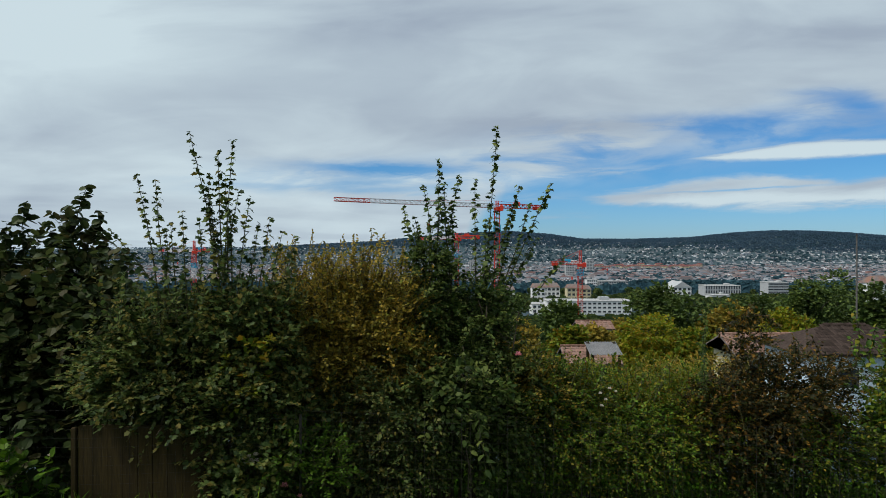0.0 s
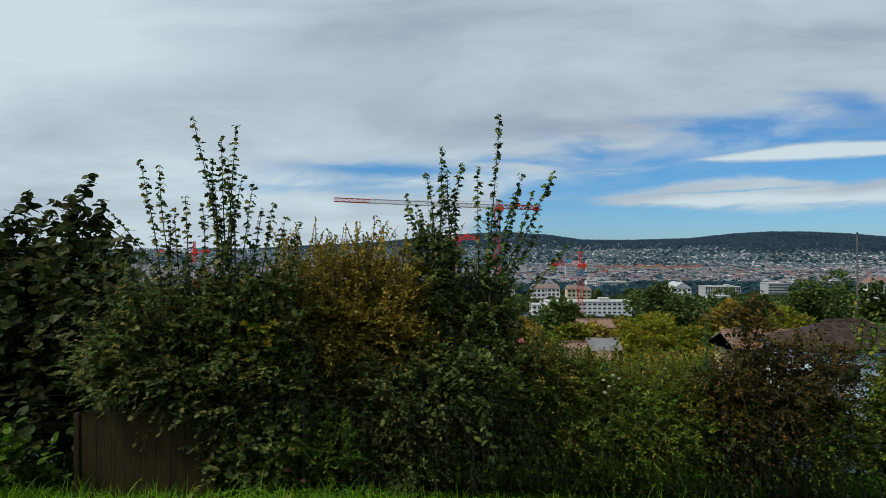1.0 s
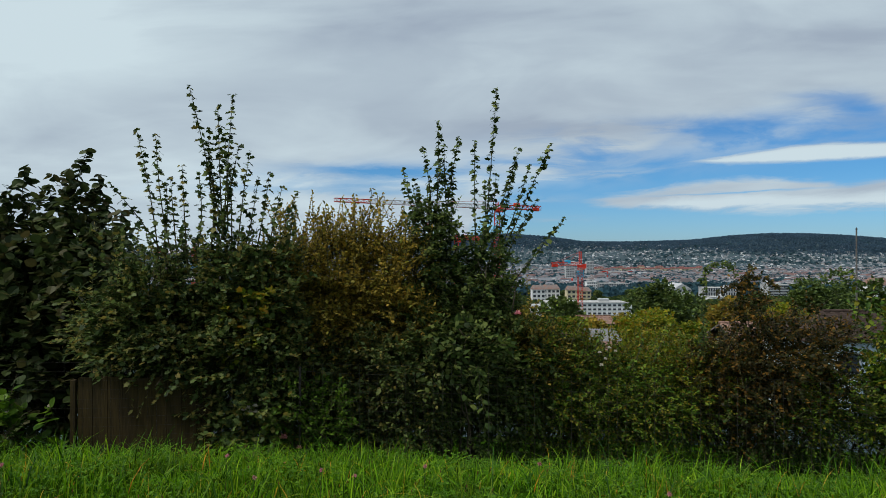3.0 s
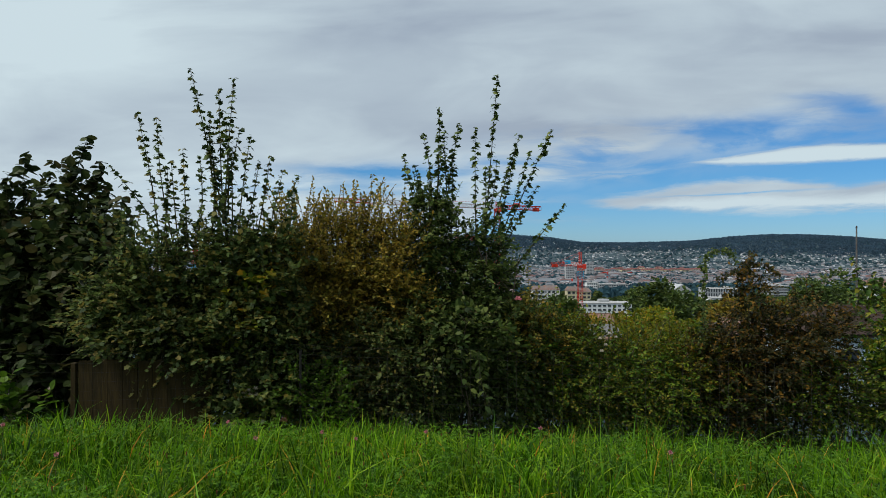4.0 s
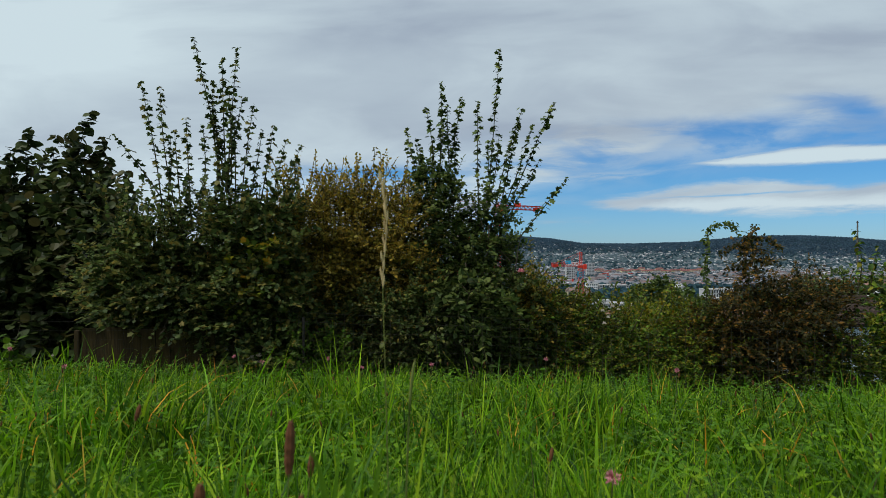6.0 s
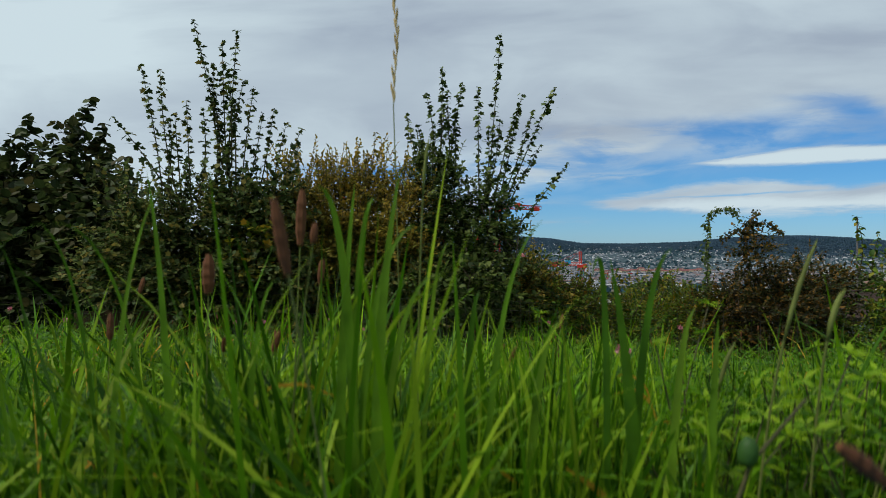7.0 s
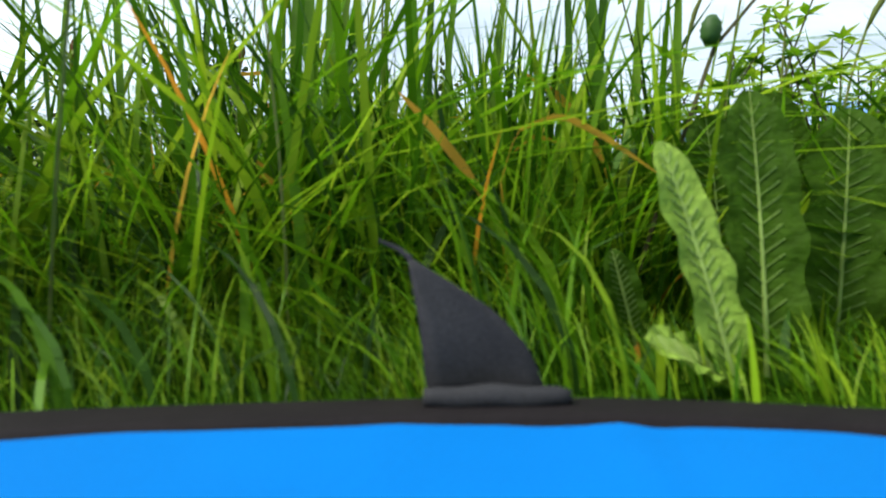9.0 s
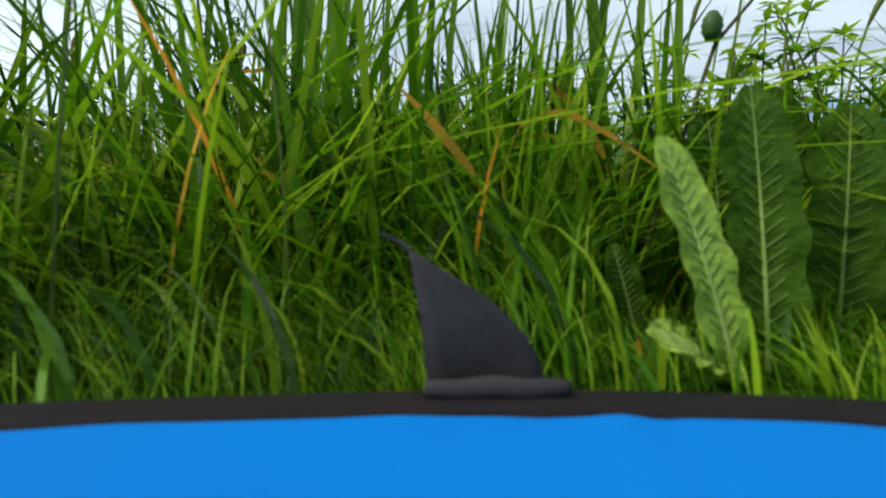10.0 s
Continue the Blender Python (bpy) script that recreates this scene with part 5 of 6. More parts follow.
def make_woods():
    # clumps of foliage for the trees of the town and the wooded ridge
    def grove(name, x, y, hgt, wid, per, label, material=M_WOODS_HAZE):
        n = len(x)
        g = ground_z(x, y)
        P = np.repeat(np.c_[x, y, g], per, 0)
        d = unit(rng.normal(size=(n * per, 3)))
        P = P + d * np.repeat(np.c_[wid * .5, wid * .5, hgt * .42], per, 0) * rng.uniform(.5, 1.05, (n * per, 1)) + np.array([0, 0, 1.0]) * np.repeat(hgt * .52, per)[:, None]
        whole(name, leaves(P, np.cross(d, rng.normal(size=d.shape)), d + np.array([0, 0, .5]) + rng.normal(size=d.shape) * .3, np.repeat(wid * .42, per), CLUMP), material, label, "trees", kind="stuff")
    n = 1300
    r = 130 * (1000 / 130) ** rng.random(n) ** .7
    u = rng.uniform(-.78, .78, n)
    open_ = (u > .08) & (u < .62) & (r < 620) & ~((r > 365) & (r < 420))
    r, u = r[~open_], u[~open_]
    n = len(r)
    grove("garden_trees", r * u, r, rng.uniform(4, 8, n), rng.uniform(4, 9, n), 80, "trees among the houses on the lower slope", M_GARDEN)
    n = 520
    r, u = rng.uniform(85, 300, n), rng.uniform(.04, .66, n)
    h = np.clip(1.3 - .107 * r - ground_z(r * u, r), .8, 4.5) * rng.uniform(.6, 1.0, n)
    grove("slope_bushes", r * u, r, h, rng.uniform(2, 5, n), 80, "low bushes on the slope below the gardens", M_GARDEN)
    n = 420
    r, u = rng.uniform(375, 600, n), rng.uniform(.08, .64, n)
    h = np.clip(1.3 - .0725 * r - ground_z(r * u, r), 1.5, 7) * rng.uniform(.7, 1.0, n)
    grove("slope_trees", r * u, r, h, rng.uniform(4, 8, n), 80, "bushy trees below the houses on the slope", M_GARDEN)
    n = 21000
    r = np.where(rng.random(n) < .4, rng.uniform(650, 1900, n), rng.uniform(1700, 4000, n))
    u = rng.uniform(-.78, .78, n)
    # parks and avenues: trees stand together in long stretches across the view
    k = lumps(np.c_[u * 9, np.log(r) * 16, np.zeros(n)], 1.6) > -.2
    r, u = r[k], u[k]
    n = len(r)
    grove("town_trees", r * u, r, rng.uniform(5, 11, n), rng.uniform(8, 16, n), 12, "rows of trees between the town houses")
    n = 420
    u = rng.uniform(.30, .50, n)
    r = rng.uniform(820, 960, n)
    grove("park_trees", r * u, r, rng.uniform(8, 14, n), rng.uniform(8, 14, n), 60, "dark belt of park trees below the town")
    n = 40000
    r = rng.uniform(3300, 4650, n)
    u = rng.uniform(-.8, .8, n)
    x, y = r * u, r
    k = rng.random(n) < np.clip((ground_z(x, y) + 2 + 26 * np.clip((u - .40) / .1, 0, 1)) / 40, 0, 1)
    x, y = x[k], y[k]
    grove("ridge_forest", x, y, rng.uniform(7, 13, len(x)), rng.uniform(10, 18, len(x)), 6, "dark forest covering the far ridge, tinted blue for haze", M_FOREST_HAZE)


make_woods()


# ---------------------------------------------------------------- the meadow
PAD = (-0.008, -0.313, 0.55)
EYE = (-0.015, 0.01)


def off_pad(x, y, margin=0.006):
    return np.hypot(x - PAD[0], y - PAD[1]) > PAD[2] + margin


def meadow(name, n, r0, r1, hmin, hmax, wmin, wmax, material, label, levels=5, lean=.25, curl=.5, cx=0.0, cy=0.0, back=.35):
    """Blades scattered between two radii, thinner behind the pad; short beside it, and short in front of the dock plant."""
    r = r0 + (r1 - r0) * rng.random(n) ** .62
    a = rng.uniform(-np.pi, np.pi, n)
    k = rng.random(n) < np.where(np.abs(a) < .95, 1.0, back)
    r, a = r[k], a[k]
    x, y = cx + r * np.sin(a), cy + r * np.cos(a)
    k = off_pad(x, y) & (y < 6.95)
    x, y = x[k], y[k]
    # tufts, with thinner places between them
    if 3 < r1 < 6:
        tall = lumps(np.c_[x, y, np.zeros(len(x))], .5)
        k = tall > rng.uniform(-2.0, .4, len(x))
        x, y, tall = x[k], y[k], np.clip(.85 + .3 * tall[k], .5, 1.3)
    else:
        tall = np.ones(len(x))
    n = len(x)
    rim = np.hypot(x - PAD[0], y - PAD[1]) - PAD[2]
    h = rng.uniform(hmin, hmax, n) * (0.78 + 0.2 * np.sin(x * 7 + 1) * np.cos(y * 6) + 0.22 * np.sin(x * 3.1 + 2.0 * np.sin(y * 2.3)) * np.sin(y * 4.3 + x) + 0.2 * np.sin(x * 19 + 3 * np.sin(y * 7)) * np.sin(y * 17 + 2 * np.sin(x * 9))) * np.clip(.30 + rim / .30, .30, 1)
    h = h * tall * np.where((x < -.16) & (y < 1.3), .88, 1.0)
    dock = (x > .06) & (x < .27) & (y > 0) & (y < .40)
    h = np.where(dock, np.minimum(h, .045), h)
    h = np.where(dock & (rng.random(n) < .6), .008, h)
    head = rng.uniform(0, 6.28, n)
    # beside the pad the blades lie over, away from it
    away = np.arctan2(y - PAD[1], x - PAD[0])
    close = rim < .10
    head = np.where(close, away + .5 + rng.normal(size=n) * .6, head)
    bend = np.abs(rng.normal(size=n)) * curl + np.where(close, .35, 0)
    slant = np.abs(rng.normal(size=n)) * lean
    width = rng.uniform(wmin, wmax, n) * np.clip(.36 + rim / .30, .36, 1)
    right = (x > .0) & (x < .7) & (y < .66)
    bend, slant = np.where(right, bend * .55, bend), np.where(right, slant * .6, slant)
    h = np.where((x > .16) & (y > .36) & (y < .72), h * .74, h)
    # nothing hangs over the pad or into the way of the descent
    reach = h * (slant + bend)
    tx, ty = x + np.cos(head) * reach, y + np.sin(head) * reach
    f = np.clip(((EYE[0] - x) * (tx - x) + (EYE[1] - y) * (ty - y)) / (reach ** 2 + 1e-9), 0, 1)
    clear = np.hypot(x + f * (tx - x) - EYE[0], y + f * (ty - y) - EYE[1]) > .2
    k = clear & (np.hypot(tx - PAD[0], ty - PAD[1]) > PAD[2] - .012)
    P = np.c_[x, y, ground_z(x, y) - .005][k]
    whole(name, blades(P, h[k], width[k], slant[k], head[k], bend[k], levels), material, label, "grass", kind="stuff")


def make_meadow():
    meadow("meadow_grass", 18000, .2, 1.3, .15, .37, .0042, .0105, M_GREEN_BLADE, "lush green meadow grass round the landing pad", 7, .24, .95)
    meadow("fine_grass", 13000, .2, 1.3, .08, .27, .002, .0045, M_GREEN_BLADE, "fine soft undergrowth of the meadow", 6, .4, 1.1)
    meadow("short_grass", 19000, .556, .80, .10, .22, .0011, .0028, M_GREEN_BLADE, "short soft grass lying over along the edge of the pad", 6, .5, 1.25, PAD[0], PAD[1], .15)
    meadow("short_grass", 14000, .556, .66, .08, .19, .0010, .0022, M_GREEN_BLADE, "short soft grass lying over along the edge of the pad", 6, .5, 1.25, PAD[0], PAD[1], .15)
    meadow("meadow_grass", 80000, 1.1, 5.2, .07, .29, .004, .011, M_GREEN_BLADE, "green meadow grass sloping towards the hedge", 5, .25, .65, back=.6)
    meadow("meadow_grass", 26000, 4.8, 9.5, .12, .34, .006, .011, M_GREEN_BLADE, "rough grass on the bank round the meadow", 4, back=.7)
    meadow("fine_grass", 52000, 1.1, 5.2, .05, .16, .003, .007, M_GREEN_BLADE, "low dense undergrowth of the sloping meadow", 4, .4, .9, back=.6)
    meadow("dry_grass", 1500, .3, 1.3, .08, .24, .002, .005, M_STRAW, "dry orange blades among the green grass", 6, .3, .6)
    meadow("dry_grass", 2200, 1.1, 4.8, .10, .28, .003, .007, M_STRAW, "dry blades among the green grass", 4, .3, .8)
    # a tall tussock just beyond the pad, and taller single blades
    meadow("grass_tussock", 42, .0, .24, .28, .44, .005, .011, M_GREEN_BLADE, "tall tussock of coarse grass beyond the pad", 8, .16, .7, -.10, .68, 1.0)
    meadow("grass_tussock", 60, .0, .16, .24, .36, .005, .010, M_GREEN_BLADE, "tall tussock of coarse grass beyond the pad", 8, .14, .5, .20, .66, 1.0)
    meadow("grass_tussock", 50, .0, .14, .24, .36, .005, .010, M_GREEN_BLADE, "tall tussock of coarse grass beyond the pad", 8, .14, .5, .42, .72, 1.0)
    meadow("meadow_grass", 3400, .0, .40, .22, .35, .0028, .0055, M_GREEN_BLADE, "dense upright grass beyond the pad", 7, .12, .5, .08, .86, 1.0)
    meadow("meadow_grass", 750, .0, .24, .25, .34, .004, .008, M_GREEN_BLADE, "dense upright grass beyond the pad", 7, .10, .4, .13, .60, 1.0)
    meadow("grass_tussock", 30, .0, .15, .24, .36, .004, .009, M_GREEN_BLADE, "tall tussock of coarse grass beyond the pad", 8, .14, .5, -.32, .64, 1.0)
    meadow("grass_tussock", 70, .0, .10, .20, .31, .0035, .007, M_GREEN_BLADE, "broad-bladed grass tuft beside the pad", 8, .2, .6, .05, .54, 1.0)
    meadow("grass_tussock", 40, .0, .09, .28, .38, .004, .008, M_GREEN_BLADE, "broad-bladed bright grass tuft beside the pad", 8, .16, .5, -.13, .46, 1.0)
    meadow("meadow_grass", 150, .0, .22, .30, .42, .004, .009, M_GREEN_BLADE, "tall lush grass beyond the pad", 7, .14, .45, -.13, .68, 1.0)
    meadow("grass_tussock", 20, .0, .07, .40, .52, .005, .009, M_GREEN_BLADE, "broad-bladed bright grass tuft beside the pad", 9, .12, .4, -.075, .385, 1.0)
    meadow("meadow_grass", 420, .0, .17, .24, .33, .003, .006, M_GREEN_BLADE, "leafy grass among the bedstraw", 7, .16, .6, .27, .52, 1.0)
    meadow("coarse_grass", 120, .62, 1.1, .18, .34, .007, .012, M_GREEN_BLADE, "broad coarse blades in the meadow", 8, .18, .6, back=.1)
    meadow("tall_grass", 110, .5, 1.3, .30, .44, .004, .008, M_GREEN_BLADE, "scattered tall grass blades", 8, .14, .5, back=.2)
    meadow("tall_grass", 900, 1.6, 4.6, .24, .40, .004, .008, M_GREEN_BLADE, "scattered tall grass blades", 6, .2, .6, back=.2)


M_GREEN_BLADE = M_GRASS
make_meadow()


def spindle(P, axis, length, r, rings=7, sides=6):
    """A knobbly seed head."""
    t = np.linspace(0, 1, rings)
    a = unit(np.array([axis], dtype=float))[0]
    return tube(np.array(P) + a * (t * length)[:, None], r * (np.sin(np.pi * (t * .90 + .06)) ** .38) * (1 + .07 * np.cos(np.arange(rings) * 3.14)), sides)


def ear(P, axis, length, r):
    """A loose, slightly bent ear with spikelets in turn on both sides."""
    a = unit(np.array([axis], dtype=float))[0]
    n = 15
    t = np.linspace(0, 1, n)
    path = np.array(P) + a * (t * length)[:, None] + np.array([1.0, 0, 0]) * (.05 * length * np.sin(t * 2.6) ** 2 + .006 * length * np.cos(np.arange(n) * 3.14))[:, None]
    s = np.where(np.arange(n) % 2 == 0, 1.0, -1.0)
    D = np.stack([s * .10 - .05, rng.normal(size=n) * .15, np.ones(n)], -1)
    grains = [spindle(path[k], D[k], length * .10, r * .55, 6, 5) for k in range(n - 1)]
    return join([tube(path, r * .35, 5)] + grains)


def seed_stalk(x, y, h, lx, ly, head, r, material, label, name="plantain_stalk"):
    g = gz(x, y)
    root = thing(name, (x, y, g), label, "plant", "seed stalks in the meadow")
    t = np.linspace(0, 1, 7)[:, None]
    path = np.array([x, y, g]) + t * np.array([0, 0, h]) + t ** 1.8 * np.array([lx, ly, 0])
    part("stalk", tube(path, .0008 * (1.2 - .5 * t[:, 0]), 5), M_STALK, root)
    part("seed_head", ear(path[-1], path[-1] - path[-2], head, r) if material is M_PALE else spindle(path[-1], path[-1] - path[-2], head, r, 9, 7), material, root)
    return root


def make_stalks():
    stalk = seed_stalk(-.082, .66, .49, -.010, 0, .12, .0024, M_PALE, "tall pale dry grass stalk with a narrow seed head", "grass_stalk")
    first = seed_stalk(-.18, .62, .30, .02, .0, .024, .0036, M_SEED, "brown plantain seed head on a thin stalk")
    for i in range(150):
        near = i < 7
        x, y = (rng.uniform(-.75, .12), rng.uniform(.45, 1.1)) if near else (rng.uniform(-2.2, 2.2), rng.uniform(1.3, 3.6))
        m = pose(x, y, gz(x, y), rng.uniform(-12, 12), rng.uniform(-14, 14), rng.uniform(0, 360))
        s = rng.uniform(.65, 1.0) if near else rng.uniform(.35, .75)
        copy_thing(first, m @ Matrix.Diagonal((s, s, s, 1)))
    seed_stalk(.46, .50, .295, -.13, 0, .028, .0052, M_SEED, "dark plantain seed head leaning over")
    seed_stalk(-.37, .62, .245, .005, 0, .026, .0036, M_SEED, "brown plantain seed head against the sky")
    seed_stalk(-.24, .60, .235, .04, 0, .020, .0036, M_SEED, "brown plantain seed head bent over")
    seed_stalk(-.235, .52, .295, .003, 0, .032, .0052, M_SEED, "rusty brown plantain seed head on a tall stalk")
    seed_stalk(-.165, .52, .335, .008, 0, .045, .0045, M_SEED, "rusty brown plantain seed head on a tall stalk")
    seed_stalk(.315, .28, .240, -.185, -.035, .026, .0036, M_SEED, "dark plantain seed head leaning over")
    seed_stalk(-.085, .33, .318, -.028, -.03, .036, .0032, M_SEED, "long brown plantain seed head on a tall stalk")
    seed_stalk(-.175, .285, .202, .065, -.085, .019, .0034, M_SEED, "rusty brown plantain seed head leaning over the pad")
    seed_stalk(-.16, .46, .335, .03, -.02, .014, .0028, M_SEED, "small brown plantain seed head on a tall stalk")
    # withered pieces hanging in the green: start, rise, and fall over to one side
    bits = []
    for _ in range(34):
        y = rng.uniform(.40, .80)
        x, z, d, k = rng.uniform(-.5, .42) * y, rng.uniform(.04, .11 + .16 * (y - .35)), rng.choice([-1, 1]), rng.uniform(.6, 1.3)
        bits.append(([(x, y, z), (x + d * .008 * k, y, z + .022 * k), (x + d * .024 * k, y, z + .034 * k), (x + d * .044 * k, y, z + .028 * k)], rng.uniform(.002, .004)))
    for pts, w in bits + [([(.022, .372, .068), (.004, .37, .096), (-.016, .37, .122), (-.034, .37, .141)], .006), ([(.022, .365, .09), (.03, .36, .117), (.054, .36, .126), (.08, .36, .112), (.108, .36, .092)], .004),
                   ([(-.09, .42, .02), (-.082, .42, .07), (-.08, .42, .10)], .004), ([(-.21, .55, .18), (-.19, .55, .205), (-.16, .55, .207), (-.13, .55, .195)], .004),
                   ([(-.12, .45, .06), (-.125, .45, .12), (-.13, .45, .16)], .003), ([(.11, .44, .05), (.10, .44, .11), (.07, .44, .155), (.045, .44, .172)], .006),
                   ([(-.25, .5, .05), (-.23, .5, .11), (-.235, .5, .16)], .004)]:
        P = np.array(pts)
        t = np.linspace(0, 1, 12)
        q = np.stack([np.interp(t, np.linspace(0, 1, len(P)), P[:, k]) for k in range(3)], -1)
        base = np.array([[q[0, 0] + .01, q[0, 1], gz(q[0, 0], q[0, 1])]])
        q = np.concatenate([base, q])
        side = np.array([.5, -.2, .8]) * w * .5
        wd = np.r_[.12, np.sin(np.linspace(.25, 3.05, 12)) ** .8][:, None]
        V = np.stack([q - side * wd, q + side * wd], 1).reshape(-1, 3)
        F = np.array([(2 * k, 2 * k + 1, 2 * k + 3, 2 * k + 2) for k in range(len(q) - 1)])
        whole("dry_blade", (V, [F]), M_STRAW, "bent orange dry blade of grass", "grass", "single dry blades")
    for x, y in [(-.9, 3.0), (-.6, 3.1), (-.45, 3.2), (-1.6, 2.6), (.22, .95), (1.0, 2.8), (-.1, 3.4), (-2.1, 3.0), (.5, 3.3), (-1.2, 3.5)]:
        g = gz(x, y)
        h = rng.uniform(.2, .27)
        root = thing("clover", (x, y, g), "pink clover blossom in the meadow", "flower", "clover blossoms")
        part("stalk", tube([(x, y, g), (x + .01, y, g + h)], [.0015, .001], 4), M_STEM, root)
        n = 40
        D = unit(rng.normal(size=(n, 3)) + np.array([0, 0, .5]))
        part("blossom", leaves(np.tile([[x + .01, y, g + h]], (n, 1)), D, rng.normal(size=(n, 3)), .014, SLIM), M_CLOVER, root)



make_stalks()


def tall_blade(mid, tip, width, tuft=None, spike=False):
    """One tall blade or flowering stem: up from the soil through a point to its tip, bowed between them."""
    mid, tip = np.array(mid, dtype=float), np.array(tip, dtype=float)
    foot = np.array([mid[0] - .35 * (tip[0] - mid[0]), mid[1] + .01, gz(mid[0], mid[1])])
    t = np.linspace(0, 1, 14)[:, None]
    ctrl = 2 * mid - .5 * (foot + tip)
    path = foot * (1 - t) ** 2 + ctrl * 2 * t * (1 - t) + tip * t ** 2
    if spike:
        root = thing("grass_stalk", tuple(foot), "green grass stalk with a slim flower spike", "plant", "seed stalks in the meadow")
        part("stalk", tube(path[:10], .0009, 5), M_STALK, root)
        part("seed_head", tube(path[9:], width * .34 * np.array([.5, 1, 1.05, .85, .25]), 7), M_STALK, root, "dull green flower spike", True)
        return
    side = np.array([.92, -.38, .05]) * width * .5
    wd = np.minimum(1, 1.5 * (1 - t) ** .7) * np.clip(.55 + 1.5 * t, 0, 1)
    fold = np.array([0, width * .16, 0]) * wd
    V = np.stack([path - side * wd, path + fold, path + side * wd], 1).reshape(-1, 3)
    F = np.array([(3 * k + q, 3 * k + q + 1, 3 * k + q + 4, 3 * k + q + 3) for k in range(13) for q in (0, 1)])
    part("blade", (V, [F]), SINGLE_GRASS, tuft, smooth=True)


def make_tall_blades():
    TUFTS = {q: thing("grass_tuft", (q, .47, gz(q, .47)), "tuft of tall broad green grass blades beyond the pad", "grass", "tall grass tufts") for q in (-.32, -.2, -.09, .0, .10, .2)}
    # x and z of a point on the way and of the tip, depth, width
    for x0, z0, x1, z1, y, w in [(-.28, .24, -.25, .37, .47, .006), (-.24, .24, -.255, .38, .46, .008), (-.31, .25, -.35, .345, .48, .005), (-.34, .22, -.37, .33, .47, .005), (-.30, .30, -.40, .315, .5, .004),
                                 (-.11, .29, -.135, .365, .46, .008), (-.115, .22, -.105, .375, .47, .009), (-.105, .28, -.09, .36, .48, .007), (-.085, .24, -.07, .38, .45, .009), (-.09, .275, -.045, .335, .46, .006),
                                 (-.075, .24, -.035, .302, .46, .006), (.095, .18, .078, .318, .45, .011), (.105, .25, .13, .322, .46, .006), (.125, .21, .14, .282, .45, .006), (.15, .18, .155, .275, .45, .007),
                                 (.075, .27, .065, .30, .45, .005), (.0, .245, .035, .345, .47, .005), (-.05, .26, -.03, .325, .49, .004), (-.19, .22, -.17, .30, .5, .006), (-.22, .2, -.27, .27, .5, .006),
                                 (.03, .2, .05, .27, .48, .007), (-.02, .22, -.01, .29, .5, .007), (.20, .15, .24, .22, .5, .006), (-.40, .2, -.43, .29, .52, .006)]:
        key = min(TUFTS, key=lambda q: abs(q - x0))
        tall_blade((x0, y, z0), (x1, y, z1), w, TUFTS[key])
    for x0, z0, x1, z1, y, w in [(.19, .20, .225, .33, .45, .005), (.225, .21, .245, .295, .45, .006), (.26, .16, .30, .235, .44, .006), (-.06, .3, -.052, .42, .55, .004), (.17, .17, .19, .25, .5, .005)]:
        tall_blade((x0, y, z0), (x1, y, z1), w, spike=True)


SINGLE_GRASS = mat("single_blade", [(0.026, 0.078, 0.005), (0.052, 0.132, 0.006), (0.092, 0.195, 0.010), (0.125, 0.220, 0.014)], by="object", scale=30, rough=0.5, spec=0.16, see=0.45, spread=0.3)
make_tall_blades()


def make_herbs():
    # clover and other small-leaved herbs, three leaflets together, in patches all over the meadow
    n = 21000
    r = .55 + 5.6 * rng.random(n) ** .6
    a = rng.uniform(-.85, .85, n)
    x, y = r * np.sin(a), r * np.cos(a)
    q = lumps(np.c_[x, y, np.zeros(n)], .7)
    k = off_pad(x, y, .08) & (np.hypot(x, y) > .5) & (q > rng.uniform(-1.5, .6, n)) & (y < 6.9)
    x, y, q = x[k], y[k], q[k]
    m_ = len(x)
    top = ground_z(x, y) + rng.uniform(.02, .13, m_) + .05 * np.clip(q, -.5, 1)
    turn = rng.uniform(0, 6.28, m_)
    P, D, Z = [], [], rng.uniform(.010, .021, m_)
    for j in range(3):
        w = turn + j * 2.1
        P.append(np.c_[x, y, top])
        D.append(np.c_[np.cos(w), np.sin(w), rng.uniform(-.2, .6, m_)])
    up = np.array([0, 0, 1.0]) + rng.normal(size=(3 * m_, 3)) * .35
    whole("meadow_herbs", leaves(np.concatenate(P), np.concatenate(D), up, np.tile(Z, 3), OVAL), M_HERB,
          "clover and herb leaves between the meadow grass", "herbs", kind="stuff")


make_herbs()


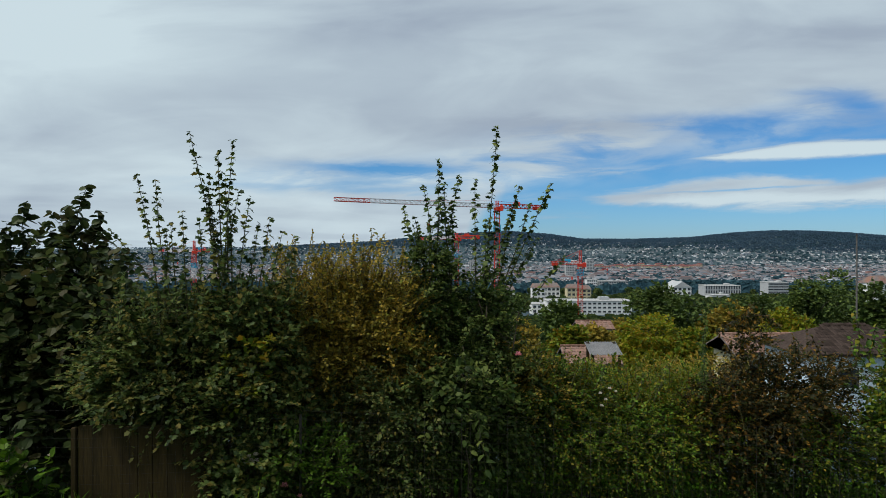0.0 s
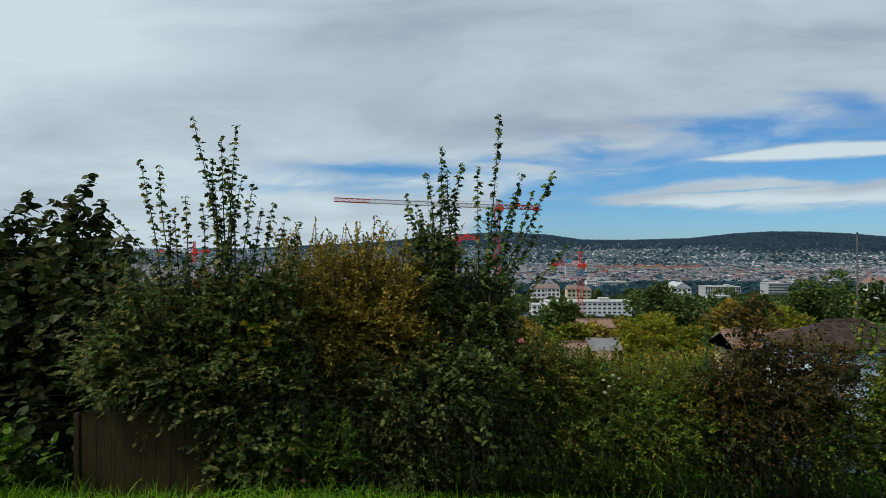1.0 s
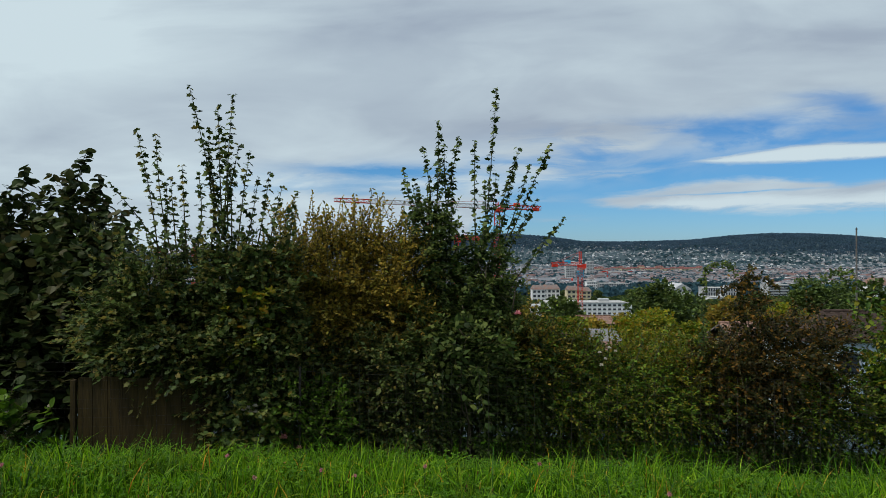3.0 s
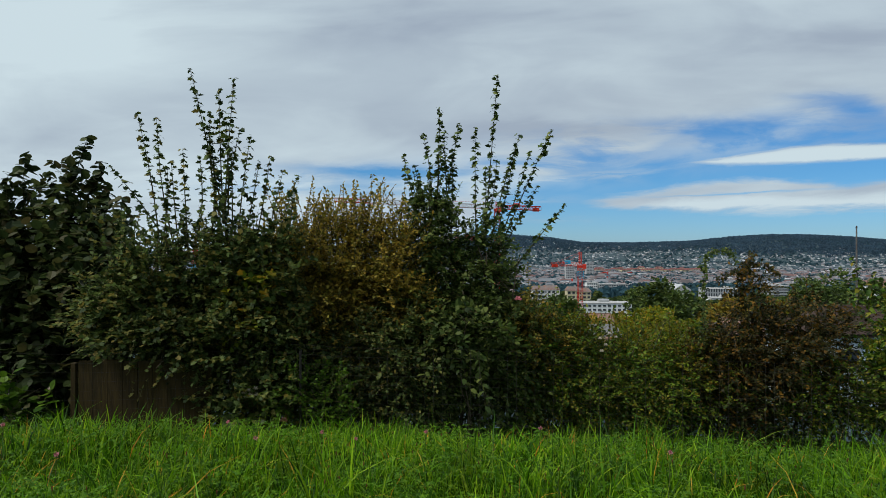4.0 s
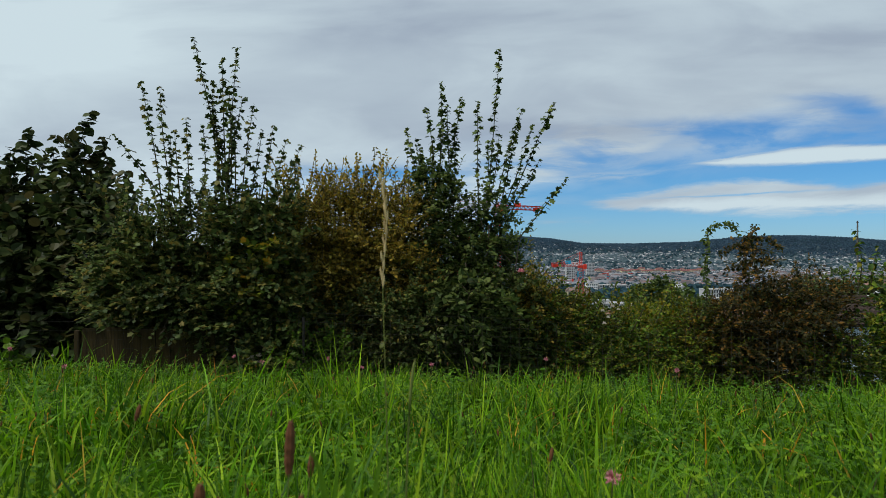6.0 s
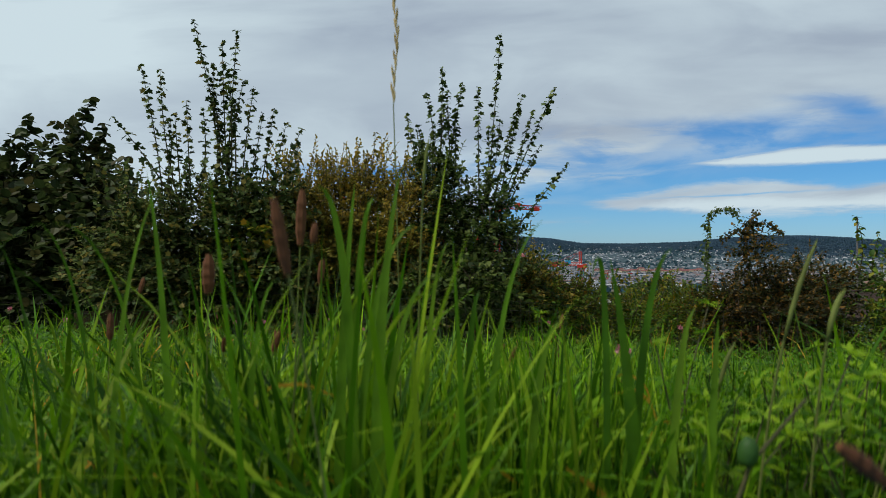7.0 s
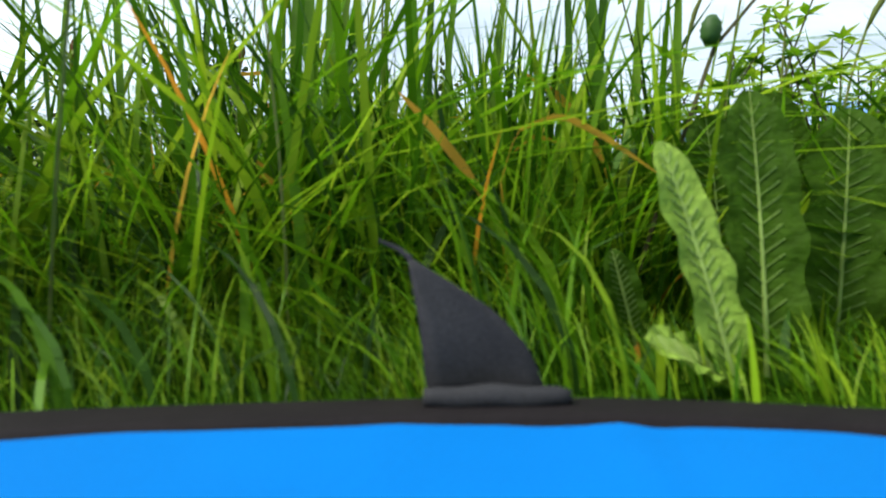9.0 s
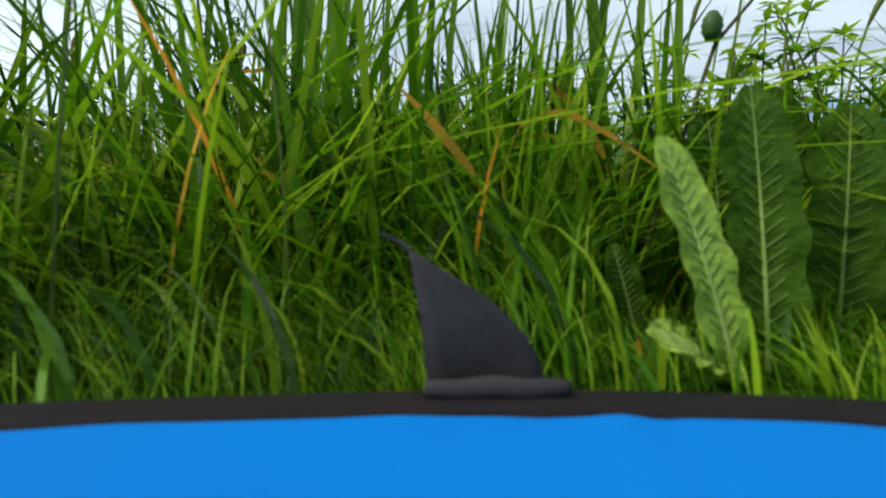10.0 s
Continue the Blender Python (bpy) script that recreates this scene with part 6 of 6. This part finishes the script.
def broad_leaf(root, base, tip, width, face, cup=.15, pale=False):
    """A broad dock leaf with a pale midrib and side veins."""
    base, tip = np.array(base, dtype=float), np.array(tip, dtype=float)
    D = tip - base
    Ln = np.linalg.norm(D)
    D = D / Ln
    S = unit(np.cross(D, np.array(face, dtype=float)))
    U = np.cross(S, D)
    nt, ns = 21, 9
    t = np.linspace(0, 1, nt)
    w = width * np.minimum(1, 1.35 * np.sin(np.pi * np.clip(t * .93 + .05, 0, 1)) ** .65) * np.where(t < .12, .25 + t * 5, 1)
    s = np.linspace(-1, 1, ns)
    Tm, Sm = np.meshgrid(t, s, indexing="ij")
    W = np.broadcast_to(w[:, None], Tm.shape) * .5
    H = np.abs(Sm) * W * cup * 2 + .07 * width * np.sin(Tm * 27 + 2 * np.sign(Sm)) * np.abs(Sm) ** 2 + .10 * Ln * -(Tm - .5) ** 2
    Wx = W * (1 + .05 * np.sin(Tm * 31 + np.sign(Sm)) + .05 * np.sin(Tm * 13 + 2 * Sm))
    V = base + D * (Tm * Ln)[..., None] + S * (Sm * Wx)[..., None] + U * H[..., None]
    i, j = np.meshgrid(np.arange(nt - 1), np.arange(ns - 1), indexing="ij")
    q = np.stack([i * ns + j, i * ns + j + 1, (i + 1) * ns + j + 1, (i + 1) * ns + j], -1).reshape(-1, 4)
    lf = part("leaf", (V.reshape(-1, 3), [q]), M_DOCKPALE if pale else M_DOCK, root, "pale leaf turned underside out" if pale else "", True)
    mid = V[:, ns // 2]
    part("midrib", tube(mid + U * .0006, .0011 * (1.15 - t), 5), M_RIB, lf)
    for k in range(2, nt - 2):
        for sd in (-2, 2):
            part("vein", bars([mid[k] + U * .0005], [V[min(k + 1, nt - 1), ns // 2 + sd] + U * .0004], .00042, 4), M_RIB if pale else M_VEIN, lf)


def make_docks():
    root = thing("dock_plant", (.12, .31, gz(.12, .31)), "broad-leaved dock plant with pale ribbed leaves beside the pad", "plant")
    toward = (0, -1, .15)
    broad_leaf(root, (.106, .268, -.004), (.084, .288, .098), .022, (.25, -1, .1), pale=True)
    broad_leaf(root, (.134, .300, -.005), (.140, .325, .130), .034, (-.1, -1, .1))
    broad_leaf(root, (.188, .340, .0), (.212, .362, .130), .042, (-.2, -1, .2))
    broad_leaf(root, (.110, .290, -.004), (.070, .262, .016), .026, (.2, -.6, .9), pale=True)
    broad_leaf(root, (.085, .325, -.004), (.072, .325, .052), .018, (.1, -1, .2))
    broad_leaf(root, (.16, .40, .0), (.150, .40, .135), .05, (.2, -1, .1))
    root2 = thing("dock_plant", (.24, .35, gz(.24, .35)), "young dock plant in the grass", "plant")
    broad_leaf(root2, (.24, .36, .0), (.262, .35, .12), .045, (-.3, -1, .2))
    broad_leaf(root2, (.23, .42, .0), (.20, .43, .16), .045, (.2, -1, .2))
    # round bud on its stem
    bud = thing("round_bud", (.165, .42, gz(.165, .42)), "round dark green bud on a leaning stem", "plant")
    path = np.array([(.10, .42, 0), (.13, .42, .09), (.163, .42, .182), (.20, .42, .225)])
    part("stem", tube(path, [.0018, .0016, .0013, .001], 6), M_STEM, bud)
    part("bud", spindle((.158, .415, .182), (.1, 0, 1), .018, .0065, 9, 10), M_BUD, bud, smooth=True)


make_docks()


def bedstraw(x, y, h, lx):
    g = gz(x, y)
    root = thing("bedstraw", (x, y, g), "bedstraw stem with whorls of small bright leaves", "plant", "bedstraw stems")
    t = np.linspace(0, 1, 10)[:, None]
    path = np.array([x, y, g]) + t * np.array([0, 0, h]) + t ** 1.6 * np.array([lx, rng.normal() * .02, 0])
    part("stem", tube(path, .0011 * (1.1 - .5 * t[:, 0]), 4), M_STEM, root)
    P, D = [], []
    for k in range(2, 10):
        for a in np.arange(7) * .9 + rng.uniform(0, 1):
            P.append(path[k])
            D.append((math.cos(a), math.sin(a), rng.uniform(-.3, .9)))
    n = len(P)
    part("whorl", leaves(np.array(P), np.array(D), np.tile([[0, 0, 1.0]], (n, 1)) + rng.normal(size=(n, 3)) * .2, rng.uniform(.012, .02, n), SLIM), M_GRASS, root, kind="stuff")


for i in range(85):
    bedstraw(rng.uniform(.10, .42) if i >= 50 else rng.uniform(.2, .44) if i < 28 else rng.uniform(-.1, .62), rng.uniform(.42, .58) if i >= 50 else rng.uniform(.44, .64) if i < 28 else rng.uniform(.45, .95), rng.uniform(.155, .21) if i >= 50 else rng.uniform(.16, .235) if i < 28 else rng.uniform(.17, .29), rng.normal() * .04)


# ---------------------------------------------------------------- landing pad
def make_pad():
    cx, cy, R = PAD
    root = thing("landing_pad", (cx, cy, -.006), "round blue fabric landing pad with a black bound edge", "landing pad")
    r = np.linspace(0.004, R - .030, 26)
    a = np.linspace(0, 2 * np.pi, 721)[:-1]
    A_, R_ = np.meshgrid(a, r)
    x, y = cx + R_ * np.cos(A_), cy + R_ * np.sin(A_)
    edge = (R_ / R) ** 3
    z = -.0015 + edge * .0006 * np.sin(A_ * 23 + 2 * np.sin(A_ * 5)) + .0006 * np.sin(x * 38) * np.cos(y * 31)
    for a0, wd, up in ((1.475, .014, .0011), (1.455, .012, -.0005), (1.60, .02, .0005), (1.36, .03, .0005), (1.75, .03, .0004), (1.52, .012, -.0004)):
        z = z + up * np.exp(-((A_ - a0) / wd) ** 2) * np.clip((R_ / R - .75) / .2, 0, 1)
    n = len(a)
    i, j = np.meshgrid(np.arange(len(r) - 1), np.arange(n), indexing="ij")
    k = (j + 1) % n
    F = np.stack([i * n + j, i * n + k, (i + 1) * n + k, (i + 1) * n + j], -1).reshape(-1, 4)
    top = np.stack([x, y, z], -1).reshape(-1, 3)
    low = top.copy()
    low[:, 2] = -.006
    part("fabric", (np.concatenate([top, low]), [F, F[:, ::-1] + len(top), np.array([list(range(n))[::-1]])]), M_BLUE, root, "smooth bright blue nylon", True)
    # bound edge: a flattened rounded ring
    a = a[::3]
    n = len(a)
    prof = [(R - .032, -.0045), (R - .031, .0002), (R - .027, .0010), (R - .006, .0010), (R - .001, -.0012), (R, -.006), (R - .034, -.007)]
    m_ = len(prof)
    V = np.array([(cx + (pr + .0004 * math.sin(t * 9)) * math.cos(t), cy + (pr + .0004 * math.sin(t * 9)) * math.sin(t), pz + .0004 * math.sin(t * 14)) for t in a for pr, pz in prof])
    F = np.array([(q * m_ + w, q * m_ + (w + 1) % m_, ((q + 1) % n) * m_ + (w + 1) % m_, ((q + 1) % n) * m_ + w) for q in range(n) for w in range(m_)])
    part("binding", (V, [F[:, ::-1]]), M_BLACK, root, "black woven edge binding", True)
    # upright webbing tab, twisted to a point, with its folded hem
    y0 = cy + R - .012
    s = np.linspace(0, 1, 12)
    left = np.interp(s, [0, .5, 1], [-.0155, -.018, -.0225])
    right = np.interp(s, [0, .12, .35, .6, .8, 1], [.0235, .0225, .018, .008, -.006, -.021])
    zz = .002 + s * .0455
    yy = y0 + .004 + .012 * s ** 2
    cols = np.linspace(0, 1, 7)
    front = np.array([(left[q] * (1 - c) + right[q] * c + .001, yy[q] + .004 * math.sin(c * 3.1) * (1 - s[q]), zz[q]) for q in range(12) for c in cols])
    back = front + np.array([0, .0018, 0])
    q = np.array([(u * 7 + v, u * 7 + v + 1, (u + 1) * 7 + v + 1, (u + 1) * 7 + v) for u in range(11) for v in range(6)])
    ring = [u * 7 for u in range(12)] + [77 + v for v in range(1, 7)] + [u * 7 + 6 for u in range(10, -1, -1)] + [v for v in range(5, 0, -1)]
    sideq = np.array([(ring[u], ring[(u + 1) % len(ring)], ring[(u + 1) % len(ring)] + 84, ring[u] + 84) for u in range(len(ring))])
    tab = part("webbing_tab", (np.concatenate([front, back]), [q, q[:, ::-1] + 84, sideq]), M_WEB, root, "black webbing tab standing up", True)
    hx = np.linspace(-.0165, .030, 14)
    part("hem", tube(np.c_[hx + .001, np.full(14, y0 - .004), .003 + .0004 * np.sin(hx * 300)], .0045 * np.clip(np.sin(np.linspace(.25, 2.95, 14)) ** .3, .5, 1), 10), M_WEB, tab, "folded hem of the tab", True)
    part("cord", tube([(-.0205, yy[-1] + .001, .0475), (-.025, yy[-1] + .003, .051), (-.032, yy[-1] + .004, .054)], [.0012, .001, .0007], 6), M_WEB, tab)


make_pad()
